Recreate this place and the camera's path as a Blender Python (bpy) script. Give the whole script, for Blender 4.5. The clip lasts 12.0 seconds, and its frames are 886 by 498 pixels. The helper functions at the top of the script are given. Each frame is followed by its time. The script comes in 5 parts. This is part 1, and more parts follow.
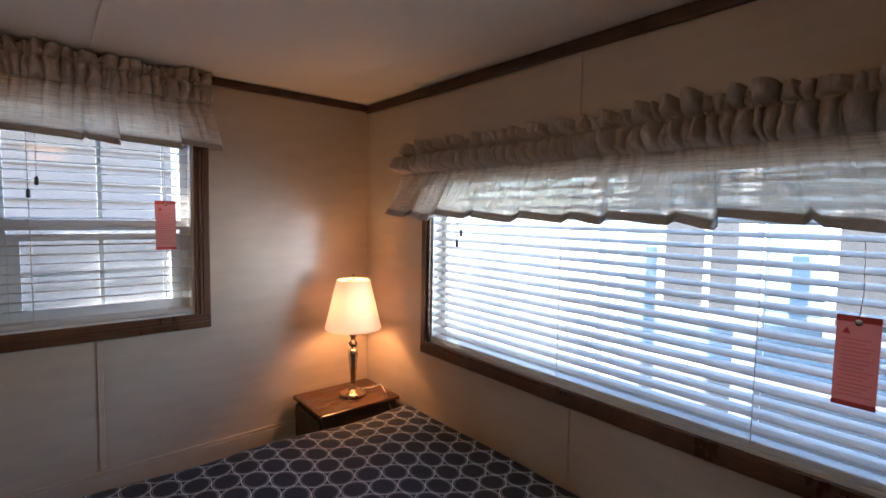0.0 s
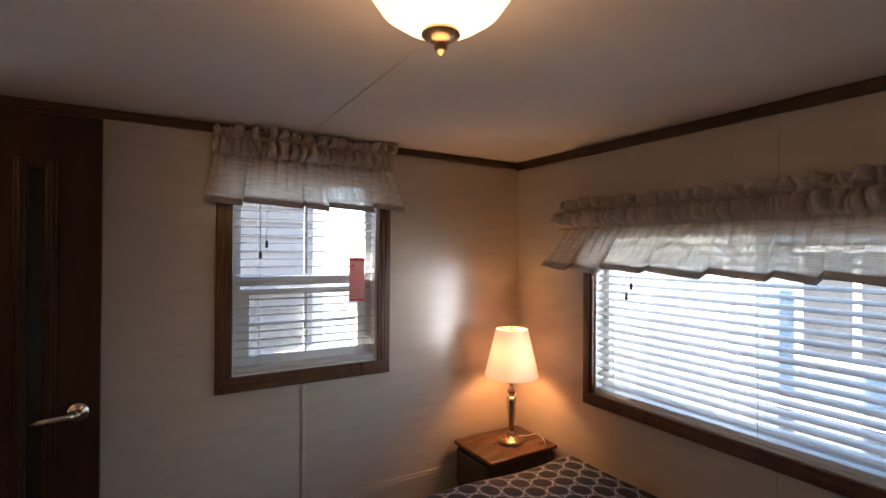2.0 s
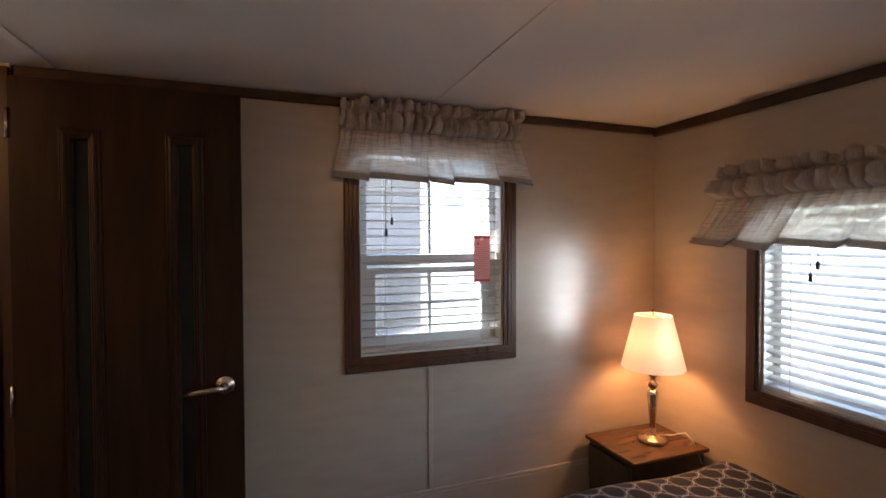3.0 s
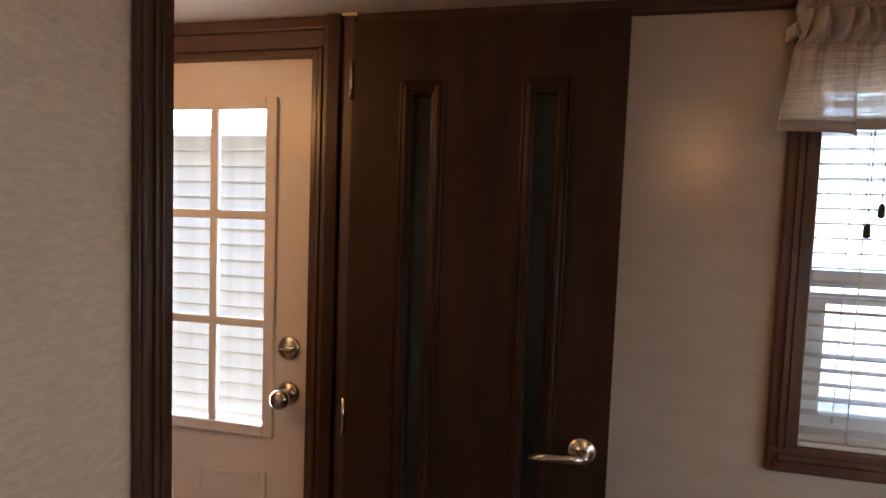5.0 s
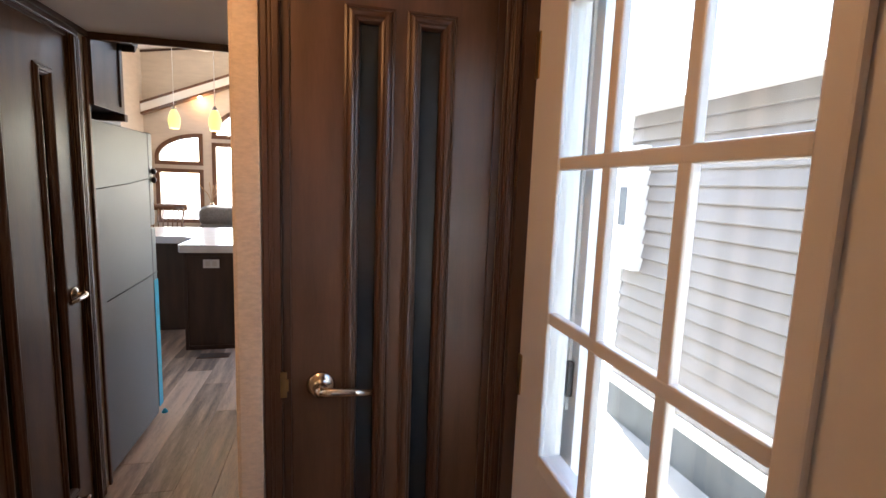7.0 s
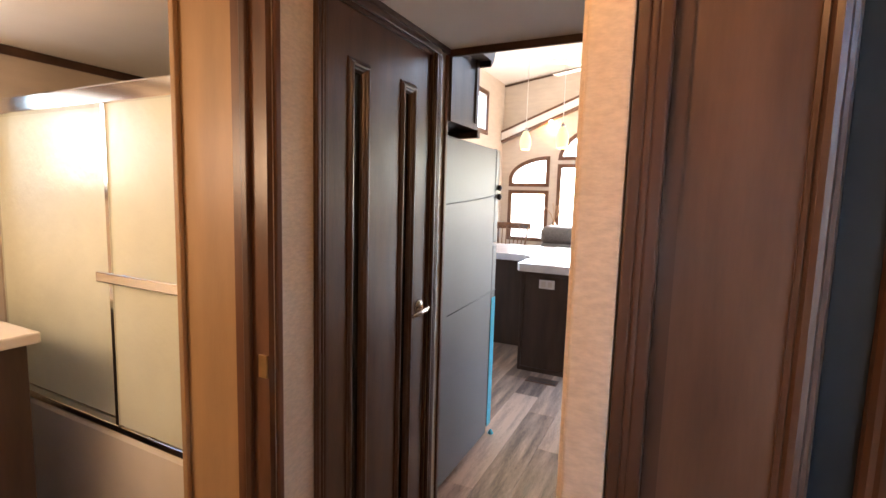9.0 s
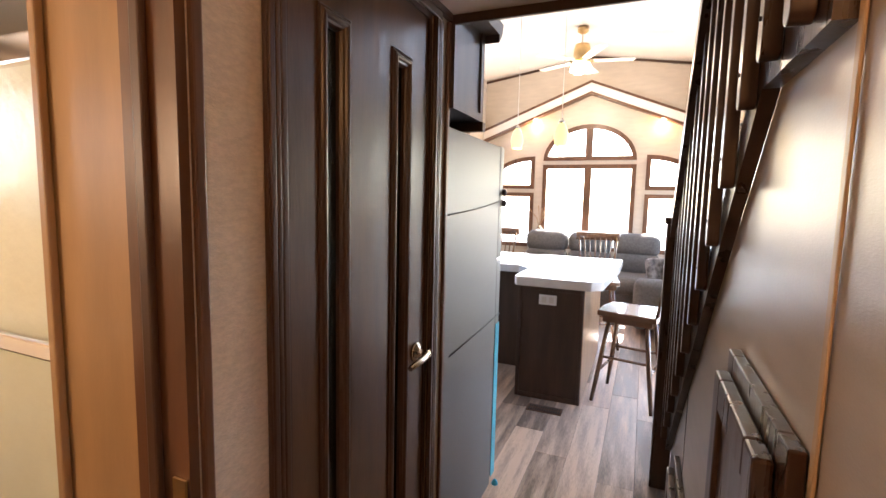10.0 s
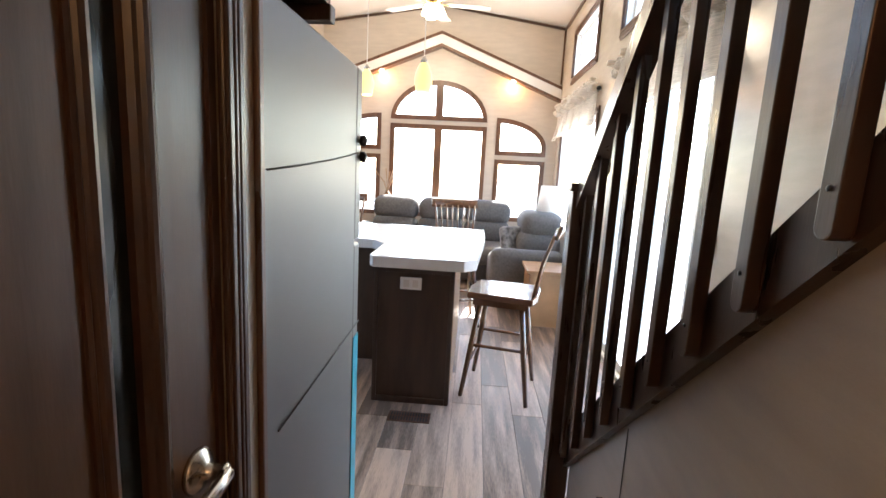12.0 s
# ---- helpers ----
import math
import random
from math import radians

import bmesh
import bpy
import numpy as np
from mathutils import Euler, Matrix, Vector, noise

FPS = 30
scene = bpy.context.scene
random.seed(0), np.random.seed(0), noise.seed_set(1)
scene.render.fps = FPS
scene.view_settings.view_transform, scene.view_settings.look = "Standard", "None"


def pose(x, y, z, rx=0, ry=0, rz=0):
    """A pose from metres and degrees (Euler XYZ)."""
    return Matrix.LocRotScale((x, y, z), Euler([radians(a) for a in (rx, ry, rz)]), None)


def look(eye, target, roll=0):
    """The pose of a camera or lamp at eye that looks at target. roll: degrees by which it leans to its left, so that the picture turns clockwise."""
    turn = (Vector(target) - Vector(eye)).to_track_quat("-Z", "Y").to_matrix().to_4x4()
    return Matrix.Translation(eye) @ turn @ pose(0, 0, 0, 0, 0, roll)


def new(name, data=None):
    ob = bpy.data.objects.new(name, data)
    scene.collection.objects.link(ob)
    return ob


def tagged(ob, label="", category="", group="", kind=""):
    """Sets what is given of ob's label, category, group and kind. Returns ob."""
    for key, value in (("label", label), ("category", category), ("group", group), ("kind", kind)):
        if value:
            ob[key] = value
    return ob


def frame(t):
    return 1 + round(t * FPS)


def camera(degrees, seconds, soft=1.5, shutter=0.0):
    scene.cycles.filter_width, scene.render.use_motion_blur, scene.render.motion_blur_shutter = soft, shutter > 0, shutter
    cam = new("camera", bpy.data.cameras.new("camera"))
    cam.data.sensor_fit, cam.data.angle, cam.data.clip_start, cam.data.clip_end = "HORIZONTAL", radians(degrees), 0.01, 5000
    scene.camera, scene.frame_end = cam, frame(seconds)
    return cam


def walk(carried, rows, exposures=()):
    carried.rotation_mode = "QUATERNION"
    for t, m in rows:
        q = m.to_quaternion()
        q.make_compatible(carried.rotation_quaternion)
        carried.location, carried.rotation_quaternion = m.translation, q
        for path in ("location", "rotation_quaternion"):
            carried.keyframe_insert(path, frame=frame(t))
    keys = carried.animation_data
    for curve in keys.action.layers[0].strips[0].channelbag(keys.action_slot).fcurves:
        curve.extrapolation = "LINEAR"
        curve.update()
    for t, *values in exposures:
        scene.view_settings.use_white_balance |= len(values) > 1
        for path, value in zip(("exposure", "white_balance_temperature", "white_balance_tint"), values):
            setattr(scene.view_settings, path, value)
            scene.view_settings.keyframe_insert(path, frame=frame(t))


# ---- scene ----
cam = camera(86.5, 12.0)
PATH = [
    (0, (-2.226, 1.341, 1.455), (-0.7, 0.055, 1.313), 1.0),
    (0.5, (-2.196, 1.422, 1.458), (-0.628, 0.186, 1.332), 1.5),
    (1, (-2.132, 1.586, 1.468), (-0.53, 0.392, 1.373), 1.4),
    (1.5, (-2.101, 1.704, 1.503), (-0.44, 0.591, 1.466), 1.1),
    (2, (-2.078, 1.748, 1.528), (-0.365, 0.716, 1.538), 0.4),
    (2.5, (-1.997, 1.764, 1.493), (-0.208, 0.87, 1.503), 0.1),
    (3, (-1.868, 1.823, 1.481), (0.01, 1.137, 1.438), -0.2),
    (3.5, (-1.763, 2.013, 1.496), (0.176, 1.533, 1.391), 0.2),
    (3.7, (-1.713, 2.066, 1.506), (0.244, 1.667, 1.4), 0.6),
    (5.3, (-1.045, 2.116, 1.478), (0.841, 2.773, 1.378), 2.3),
    (5.5, (-0.932, 2.161, 1.463), (0.876, 3.011, 1.365), 2.5),
    (6, (-0.668, 2.233, 1.457), (0.86, 3.512, 1.293), 2.8),
    (6.5, (-0.492, 2.339, 1.445), (0.588, 4.009, 1.234), 3.2),
    (7, (-0.413, 2.504, 1.444), (0.041, 4.434, 1.181), 2.1),
    (7.5, (-0.395, 2.618, 1.438), (-0.692, 4.575, 1.15), 1.0),
    (7.7, (-0.408, 2.603, 1.439), (-0.882, 4.524, 1.148), 1.4),
    (9.3, (-0.586, 3.115, 1.404), (-1.471, 4.896, 1.197), 1.6),
    (9.5, (-0.66, 3.19, 1.412), (-1.521, 4.983, 1.21), 1.7),
    (10, (-0.799, 3.369, 1.432), (-1.58, 5.198, 1.223), 1.3),
    (10.5, (-0.86, 3.574, 1.415), (-1.498, 5.456, 1.182), 1.2),
    (11, (-0.924, 3.745, 1.403), (-1.366, 5.675, 1.127), 1.6),
    (11.5, (-1.039, 3.868, 1.432), (-1.28, 5.828, 1.112), 2.4),
    (12, (-1.064, 4.072, 1.394), (-1.186, 6.04, 1.062), 3.0),
]
SKY, SUN = 0.15, 4.0
LAMP_W, CEIL_W, BATH_W, HALL_W, SPOT_W, FAN_W, PEND_W = 0.56, 0.26, 2.1, 0.5, 0.5, 3, 0.6
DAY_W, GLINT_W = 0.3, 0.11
EXPO = [(0.0, 3.42, 5750, 12), (2.0, 3.36, 6000, 12), (3.5, 3.45, 5900, 10), (5.5, 3.95, 6500, 14), (6.5, 3.75, 6350, 14), (7.0, 3.5, 6250, 14), (7.5, 3.3, 6200, 14), (9.5, 4.25, 6200, 16), (10.5, 3.75, 6300, 15), (12.0, 3.75, 5950, 10)]
walk(cam, [(t, look(eye, target, roll)) for t, eye, target, roll in PATH], EXPO)

# ---------------- light ----------------
world = bpy.data.worlds.new("sky_world")
scene.world = world
world.use_nodes = True
wn = world.node_tree
sky = wn.nodes.new("ShaderNodeTexSky")
sky.sky_type, sky.sun_disc = "NISHITA", False
sky.sun_elevation, sky.sun_rotation = radians(40), radians(9)
wn.links.new(sky.outputs[0], wn.nodes["Background"].inputs[0])
wn.nodes["Background"].inputs[1].default_value = SKY


def lamp(name, kind, m, energy, color, size=0.0, size_y=0.0):
    d = bpy.data.lights.new(name, kind)
    d.energy, d.color = energy, color
    if kind == "AREA":
        d.shape, d.size, d.size_y = "RECTANGLE", size, size_y or size
    elif kind == "SUN":
        d.angle = size
    else:
        d.shadow_soft_size = size
    ob = new(name, d)
    ob.matrix_world = m
    return ob


WARM = (1.0, 0.47, 0.17)
lamp("sun", "SUN", look((1.2, 14.5, 7.5), (0.0, 7.0, 1.0)), SUN, (1.0, 0.93, 0.82), radians(0.6))
lamp("window_daylight", "AREA", look((-0.92, -0.092, 1.27), (-0.92, 1.0, 1.27)), DAY_W, (0.86, 0.93, 1.0), 0.68, 0.7)

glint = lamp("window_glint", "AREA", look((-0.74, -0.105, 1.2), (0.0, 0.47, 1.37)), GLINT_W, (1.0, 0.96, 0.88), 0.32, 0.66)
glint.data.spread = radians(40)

# ---------------- materials ----------------


def mat(name, color, rough=0.6, metal=0.0, var=0.15, scale=8.0, stretch=(1, 1, 1), bump=0.0, bump_scale=60.0, fine=0.0,
        rough_var=0.0, per_piece=0.0, transmission=0.0, alpha=1.0, emit=None, power=0.0, coat=0.0):
    m = bpy.data.materials.new(name)
    m.use_nodes = True
    t = m.node_tree
    b = t.nodes["Principled BSDF"]
    b.inputs["Roughness"].default_value = rough
    b.inputs["Metallic"].default_value = metal
    b.inputs["Transmission Weight"].default_value = transmission
    b.inputs["Alpha"].default_value = alpha
    b.inputs["Coat Weight"].default_value = coat
    co = t.nodes.new("ShaderNodeTexCoord")
    mp = t.nodes.new("ShaderNodeMapping")
    mp.inputs["Scale"].default_value = stretch
    t.links.new(co.outputs["Object"], mp.inputs["Vector"])
    n1 = t.nodes.new("ShaderNodeTexNoise")
    n1.inputs["Scale"].default_value, n1.inputs["Detail"].default_value = scale, 6
    t.links.new(mp.outputs[0], n1.inputs["Vector"])
    n2 = t.nodes.new("ShaderNodeTexNoise")
    n2.inputs["Scale"].default_value, n2.inputs["Detail"].default_value = bump_scale, 4
    t.links.new(mp.outputs[0], n2.inputs["Vector"])
    mix = t.nodes.new("ShaderNodeMix")
    mix.data_type = "RGBA"
    c = Vector(color)
    mix.inputs[6].default_value = (*(c * (1 - var)), 1)
    mix.inputs[7].default_value = (*(c * (1 + var)), 1)
    fac = n1.outputs[0]
    ramp = t.nodes.new("ShaderNodeMapRange")
    ramp.inputs[1].default_value, ramp.inputs[2].default_value = 0.3, 0.7
    t.links.new(fac, ramp.inputs[0])
    fac = ramp.outputs[0]
    if fine:
        ad = t.nodes.new("ShaderNodeMath")
        ad.operation = "MULTIPLY_ADD"
        ad.inputs[1].default_value = fine
        t.links.new(n2.outputs[0], ad.inputs[0])
        t.links.new(fac, ad.inputs[2])
        sb = t.nodes.new("ShaderNodeMath")
        sb.operation = "SUBTRACT"
        sb.inputs[1].default_value = fine * 0.5
        t.links.new(ad.outputs[0], sb.inputs[0])
        fac = sb.outputs[0]
    if per_piece:
        oi = t.nodes.new("ShaderNodeObjectInfo")
        ad = t.nodes.new("ShaderNodeMath")
        ad.operation = "MULTIPLY_ADD"
        ad.inputs[1].default_value = per_piece
        t.links.new(oi.outputs["Random"], ad.inputs[0])
        t.links.new(fac, ad.inputs[2])
        sb = t.nodes.new("ShaderNodeMath")
        sb.operation = "SUBTRACT"
        sb.inputs[1].default_value = per_piece * 0.5
        t.links.new(ad.outputs[0], sb.inputs[0])
        fac = sb.outputs[0]
    t.links.new(fac, mix.inputs[0])
    t.links.new(mix.outputs[2], b.inputs["Base Color"])
    if rough_var:
        mr = t.nodes.new("ShaderNodeMapRange")
        mr.inputs[1].default_value, mr.inputs[2].default_value = 0.3, 0.7
        mr.inputs[3].default_value, mr.inputs[4].default_value = max(rough - rough_var, 0.02), min(rough + rough_var, 1)
        t.links.new(n1.outputs[0], mr.inputs[0])
        t.links.new(mr.outputs[0], b.inputs["Roughness"])
    if bump:
        bp = t.nodes.new("ShaderNodeBump")
        bp.inputs["Strength"].default_value, bp.inputs["Distance"].default_value = bump, 0.004
        t.links.new(n2.outputs[0], bp.inputs["Height"])
        t.links.new(bp.outputs[0], b.inputs["Normal"])
    if emit:
        b.inputs["Emission Color"].default_value = (*emit, 1)
        b.inputs["Emission Strength"].default_value = power
    return m


M_WALL = mat("wallpaper_beige", (0.52, 0.447, 0.366), 0.4, var=0.06, scale=5, stretch=(1, 1, 4), bump=0.05, bump_scale=110, fine=0.7)
M_SATIN = mat("wallpaper_satin_beige", (0.52, 0.447, 0.366), 0.22, var=0.06, scale=5, stretch=(1, 1, 4), bump=0.05, bump_scale=110, fine=0.7)
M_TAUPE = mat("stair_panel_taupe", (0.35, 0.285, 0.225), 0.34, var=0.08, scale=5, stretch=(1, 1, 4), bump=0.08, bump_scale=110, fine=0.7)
# Wallpaper by the shower; its shade and the warm light are painted in as tan.
M_WARMSHADE = mat("wallpaper_warm_shade", (0.35, 0.215, 0.1), 0.4, var=0.14, scale=3, stretch=(4, 4, 0.6), bump=0.05, bump_scale=60, fine=0.4)
M_CLOTHWALL = mat("wallpaper_grasscloth", (0.63, 0.53, 0.41), 0.6, var=0.1, scale=55, stretch=(1, 1, 2.6), bump=0.2, bump_scale=140, fine=1.2)
M_CEIL = mat("ceiling_white", (0.82, 0.79, 0.74), 0.8, var=0.03, scale=4, bump=0.25, bump_scale=220)
M_DOOR = mat("door_walnut", (0.1, 0.051, 0.028), 0.37, var=0.3, scale=3.0, stretch=(7, 7, 0.9), bump=0.06, bump_scale=30, fine=0.5, rough_var=0.06)
# Darkened copy of the door walnut: the open leaf's shade is in the colour.
M_DOORSHADED = mat("bedroom_door_shaded", (0.037, 0.0185, 0.0105), 0.42, var=0.3, scale=3.0, stretch=(7, 7, 0.9), bump=0.06, bump_scale=30, fine=0.5, rough_var=0.06)
M_DOORSHADED.node_tree.nodes["Principled BSDF"].inputs["Specular IOR Level"].default_value = 0.2
M_TRIM = mat("trim_walnut", (0.115, 0.052, 0.026), 0.33, var=0.3, scale=4.0, stretch=(5, 5, 0.8), bump=0.06, bump_scale=30, fine=0.4, rough_var=0.06)
M_CASE = mat("casing_walnut", (0.066, 0.031, 0.017), 0.34, var=0.18, scale=4.0, stretch=(5, 5, 0.8), bump=0.06, bump_scale=30, fine=0.4, rough_var=0.06)
M_CROWN = mat("crown_walnut", (0.06, 0.03, 0.018), 0.4, var=0.3, scale=4.0, stretch=(3, 3, 3), bump=0.05, fine=0.4)
M_WOODDK = mat("stair_dark_wood", (0.045, 0.022, 0.013), 0.32, var=0.35, scale=4.0, stretch=(6, 6, 0.8), bump=0.06, bump_scale=30, fine=0.4, rough_var=0.08)
M_PANEL = mat("espresso_cabinet", (0.055, 0.032, 0.022), 0.38, var=0.3, scale=3.0, stretch=(6, 6, 0.8), bump=0.05, bump_scale=30, fine=0.4)
M_SMOKE = mat("smoked_glass_insert", (0.018, 0.022, 0.025), 0.2, var=0.05, scale=3)
M_WHITE = mat("white_paint", (0.72, 0.68, 0.63), 0.38, var=0.04, scale=3, rough_var=0.08)
M_VINYL = mat("white_vinyl", (0.8, 0.79, 0.77), 0.35, var=0.03, scale=4)
M_SLAT = mat("blind_slat_white", (0.78, 0.78, 0.77), 0.4, var=0.03, scale=3)
M_NICKEL = mat("brushed_nickel", (0.62, 0.57, 0.5), 0.22, metal=1.0, var=0.06, scale=20, rough_var=0.05)
M_BRASS = mat("aged_brass", (0.55, 0.38, 0.18), 0.3, metal=1.0, var=0.12, scale=20)
M_BRONZE = mat("lamp_bronze", (0.42, 0.3, 0.2), 0.28, metal=1.0, var=0.15, scale=12, rough_var=0.08)
M_CHROME = mat("satin_chrome", (0.75, 0.73, 0.7), 0.14, metal=1.0, var=0.03)
M_FRIDGE = mat("fridge_graphite", (0.125, 0.12, 0.118), 0.42, metal=0.2, var=0.05, scale=2, bump=0.05, bump_scale=300)
M_BLUEFILM = mat("blue_film", (0.03, 0.38, 0.52), 0.3, var=0.15, scale=12)
M_CORD = mat("grey_cord", (0.1, 0.1, 0.1), 0.7)
M_COUNTER = mat("white_laminate", (0.72, 0.71, 0.69), 0.22, var=0.06, scale=9, fine=0.3)
M_PLANK = mat("plank_greige", (0.37, 0.262, 0.19), 0.42, var=0.62, scale=2.2, stretch=(9, 0.9, 1), bump=0.12, bump_scale=28, fine=0.9, per_piece=0.95, rough_var=0.1)
M_SUB = mat("floor_joint", (0.06, 0.05, 0.042), 0.8)
M_SHEER = mat("valance_linen", (0.78, 0.72, 0.65), 0.85, var=0.12, scale=160, stretch=(1, 1, 0.15), bump=0.3, bump_scale=260)
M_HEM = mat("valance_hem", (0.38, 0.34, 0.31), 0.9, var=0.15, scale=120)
M_STONE = mat("grey_upholstery", (0.11, 0.103, 0.098), 0.85, var=0.2, scale=40, bump=0.3, bump_scale=300)
M_CUSH = mat("patterned_cushion", (0.2, 0.19, 0.19), 0.9, var=0.7, scale=14, fine=0.6)
M_OAK = mat("stool_wood", (0.14, 0.065, 0.032), 0.2, var=0.25, scale=5, stretch=(1, 5, 1), fine=0.3, coat=0.6)
M_SIDING = mat("vinyl_siding_greige", (0.25, 0.229, 0.22), 0.5, var=0.05, scale=6, bump=0.1, bump_scale=60)
M_SKIRT = mat("dark_skirting", (0.09, 0.1, 0.11), 0.6, var=0.1)
M_BLUEHOUSE = mat("pale_blue_siding", (0.11, 0.16, 0.2), 0.5, var=0.06)
M_GROUND = mat("pale_gravel", (0.4, 0.385, 0.36), 0.9, var=0.2, scale=2, bump=0.4, bump_scale=40, fine=0.5)
M_TAG = mat("red_tag", (0.7, 0.1, 0.1), 0.5, var=0.05)
M_TAGINK = mat("tag_ink", (0.78, 0.24, 0.22), 0.5, var=0.1)
M_TAGPALE = mat("tag_pale", (0.85, 0.47, 0.44), 0.5, var=0.05)
M_DARKPLASTIC = mat("dark_plastic", (0.03, 0.03, 0.032), 0.4)
M_GLASSWALL = mat("obscure_shower_glass", (0.64, 0.68, 0.56), 0.3, var=0.06, scale=4, bump=0.7, bump_scale=22)
M_TUB = mat("shower_base_white", (0.74, 0.7, 0.62), 0.25, var=0.03)


def sheer(m, amount, weave=0.0, tint=(0.75, 0.68, 0.58)):
    """Lets daylight through the cloth."""
    t = m.node_tree
    out, b = t.nodes["Material Output"], t.nodes["Principled BSDF"]
    tr = t.nodes.new("ShaderNodeBsdfTranslucent")
    tr.inputs[0].default_value = (*tint, 1)
    mx = t.nodes.new("ShaderNodeMixShader")
    mx.inputs[0].default_value = amount
    t.links.new(b.outputs[0], mx.inputs[1])
    t.links.new(tr.outputs[0], mx.inputs[2])
    t.links.new(mx.outputs[0], out.inputs[0])
    if weave:
        gap = t.nodes.new("ShaderNodeBsdfTransparent")
        m2 = t.nodes.new("ShaderNodeMixShader")
        co = t.nodes.new("ShaderNodeTexCoord")
        mp = t.nodes.new("ShaderNodeMapping")
        mp.inputs["Scale"].default_value = (9, 9, 170)
        t.links.new(co.outputs["Object"], mp.inputs["Vector"])
        slub = t.nodes.new("ShaderNodeTexNoise")
        slub.inputs["Scale"].default_value, slub.inputs["Detail"].default_value = 1.5, 3
        t.links.new(mp.outputs[0], slub.inputs["Vector"])
        mr = t.nodes.new("ShaderNodeMapRange")
        mr.inputs[1].default_value, mr.inputs[2].default_value = 0.35, 0.7
        mr.inputs[3].default_value, mr.inputs[4].default_value = weave * 0.25, weave * 2.2
        t.links.new(slub.outputs[0], mr.inputs[0])
        t.links.new(mr.outputs[0], m2.inputs[0])
        t.links.new(mx.outputs[0], m2.inputs[1])
        t.links.new(gap.outputs[0], m2.inputs[2])
        t.links.new(m2.outputs[0], out.inputs[0])


sheer(M_SHEER, 0.42, 0.17, (0.9, 0.84, 0.75))
# Same linen in a darker base colour, which carries the shade among the folds.
M_GATHERSHADED = mat("valance_gathered_shaded", (0.49, 0.435, 0.39), 0.85, var=0.14, scale=160, stretch=(1, 1, 0.15), bump=0.3, bump_scale=260)
sheer(M_GATHERSHADED, 0.06)
sheer(M_HEM, 0.2)
sheer(M_SLAT, 0.35)
sheer(M_TAGPALE, 0.35, 0.0, (0.9, 0.45, 0.42))


def glass_mat(name, tint=(1, 1, 1), gloss=0.08):
    m = bpy.data.materials.new(name)
    m.use_nodes = True
    t = m.node_tree
    t.nodes.remove(t.nodes["Principled BSDF"])
    tr = t.nodes.new("ShaderNodeBsdfTransparent")
    tr.inputs[0].default_value = (*tint, 1)
    gl = t.nodes.new("ShaderNodeBsdfGlossy")
    gl.inputs["Roughness"].default_value = 0.02
    mx = t.nodes.new("ShaderNodeMixShader")
    lw = t.nodes.new("ShaderNodeLayerWeight")
    lw.inputs[0].default_value = 0.5
    pw = t.nodes.new("ShaderNodeMath")
    pw.operation = "POWER"
    pw.inputs[1].default_value = 4.0
    t.links.new(lw.outputs["Facing"], pw.inputs[0])
    sc = t.nodes.new("ShaderNodeMath")
    sc.operation = "MULTIPLY_ADD"
    sc.inputs[1].default_value, sc.inputs[2].default_value = 0.6, 0.03
    t.links.new(pw.outputs[0], sc.inputs[0])
    t.links.new(sc.outputs[0], mx.inputs[0])
    t.links.new(tr.outputs[0], mx.inputs[1])
    t.links.new(gl.outputs[0], mx.inputs[2])
    t.links.new(mx.outputs[0], t.nodes["Material Output"].inputs[0])
    return m


M_GLASS = glass_mat("clear_glass", (0.96, 0.98, 0.98))


def screen_mat():
    m = bpy.data.materials.new("insect_screen_mesh")
    m.use_nodes = True
    t = m.node_tree
    b = t.nodes["Principled BSDF"]
    b.inputs["Base Color"].default_value = (0.5, 0.48, 0.46, 1)
    gap = t.nodes.new("ShaderNodeBsdfTransparent")
    mx = t.nodes.new("ShaderNodeMixShader")
    mx.inputs[0].default_value = 0.68
    t.links.new(b.outputs[0], mx.inputs[1])
    t.links.new(gap.outputs[0], mx.inputs[2])
    t.links.new(mx.outputs[0], t.nodes["Material Output"].inputs[0])
    return m


M_SCREEN = screen_mat()


def glow(name, color, power, base=(0.8, 0.75, 0.65)):
    return mat(name, base, 0.5, var=0.03, emit=color, power=power)


M_SHADE = glow("lamp_shade_lit", (1.0, 0.6, 0.42), 0.03, (0.8, 0.68, 0.56))
sheer(M_SHADE, 0.17, 0.0, (0.52, 0.44, 0.42))
M_BOWL = glow("ceiling_bowl_lit", (1.0, 0.66, 0.3), 0.25)
M_PENDGLASS = glow("pendant_glass_lit", (1.0, 0.8, 0.25), 0.1, (0.75, 0.62, 0.2))
M_BULB = glow("fan_light_lit", (1.0, 0.8, 0.5), 1.2)
M_FARSHADE = mat("white_lamp_shade", (0.8, 0.78, 0.74), 0.7, var=0.03)


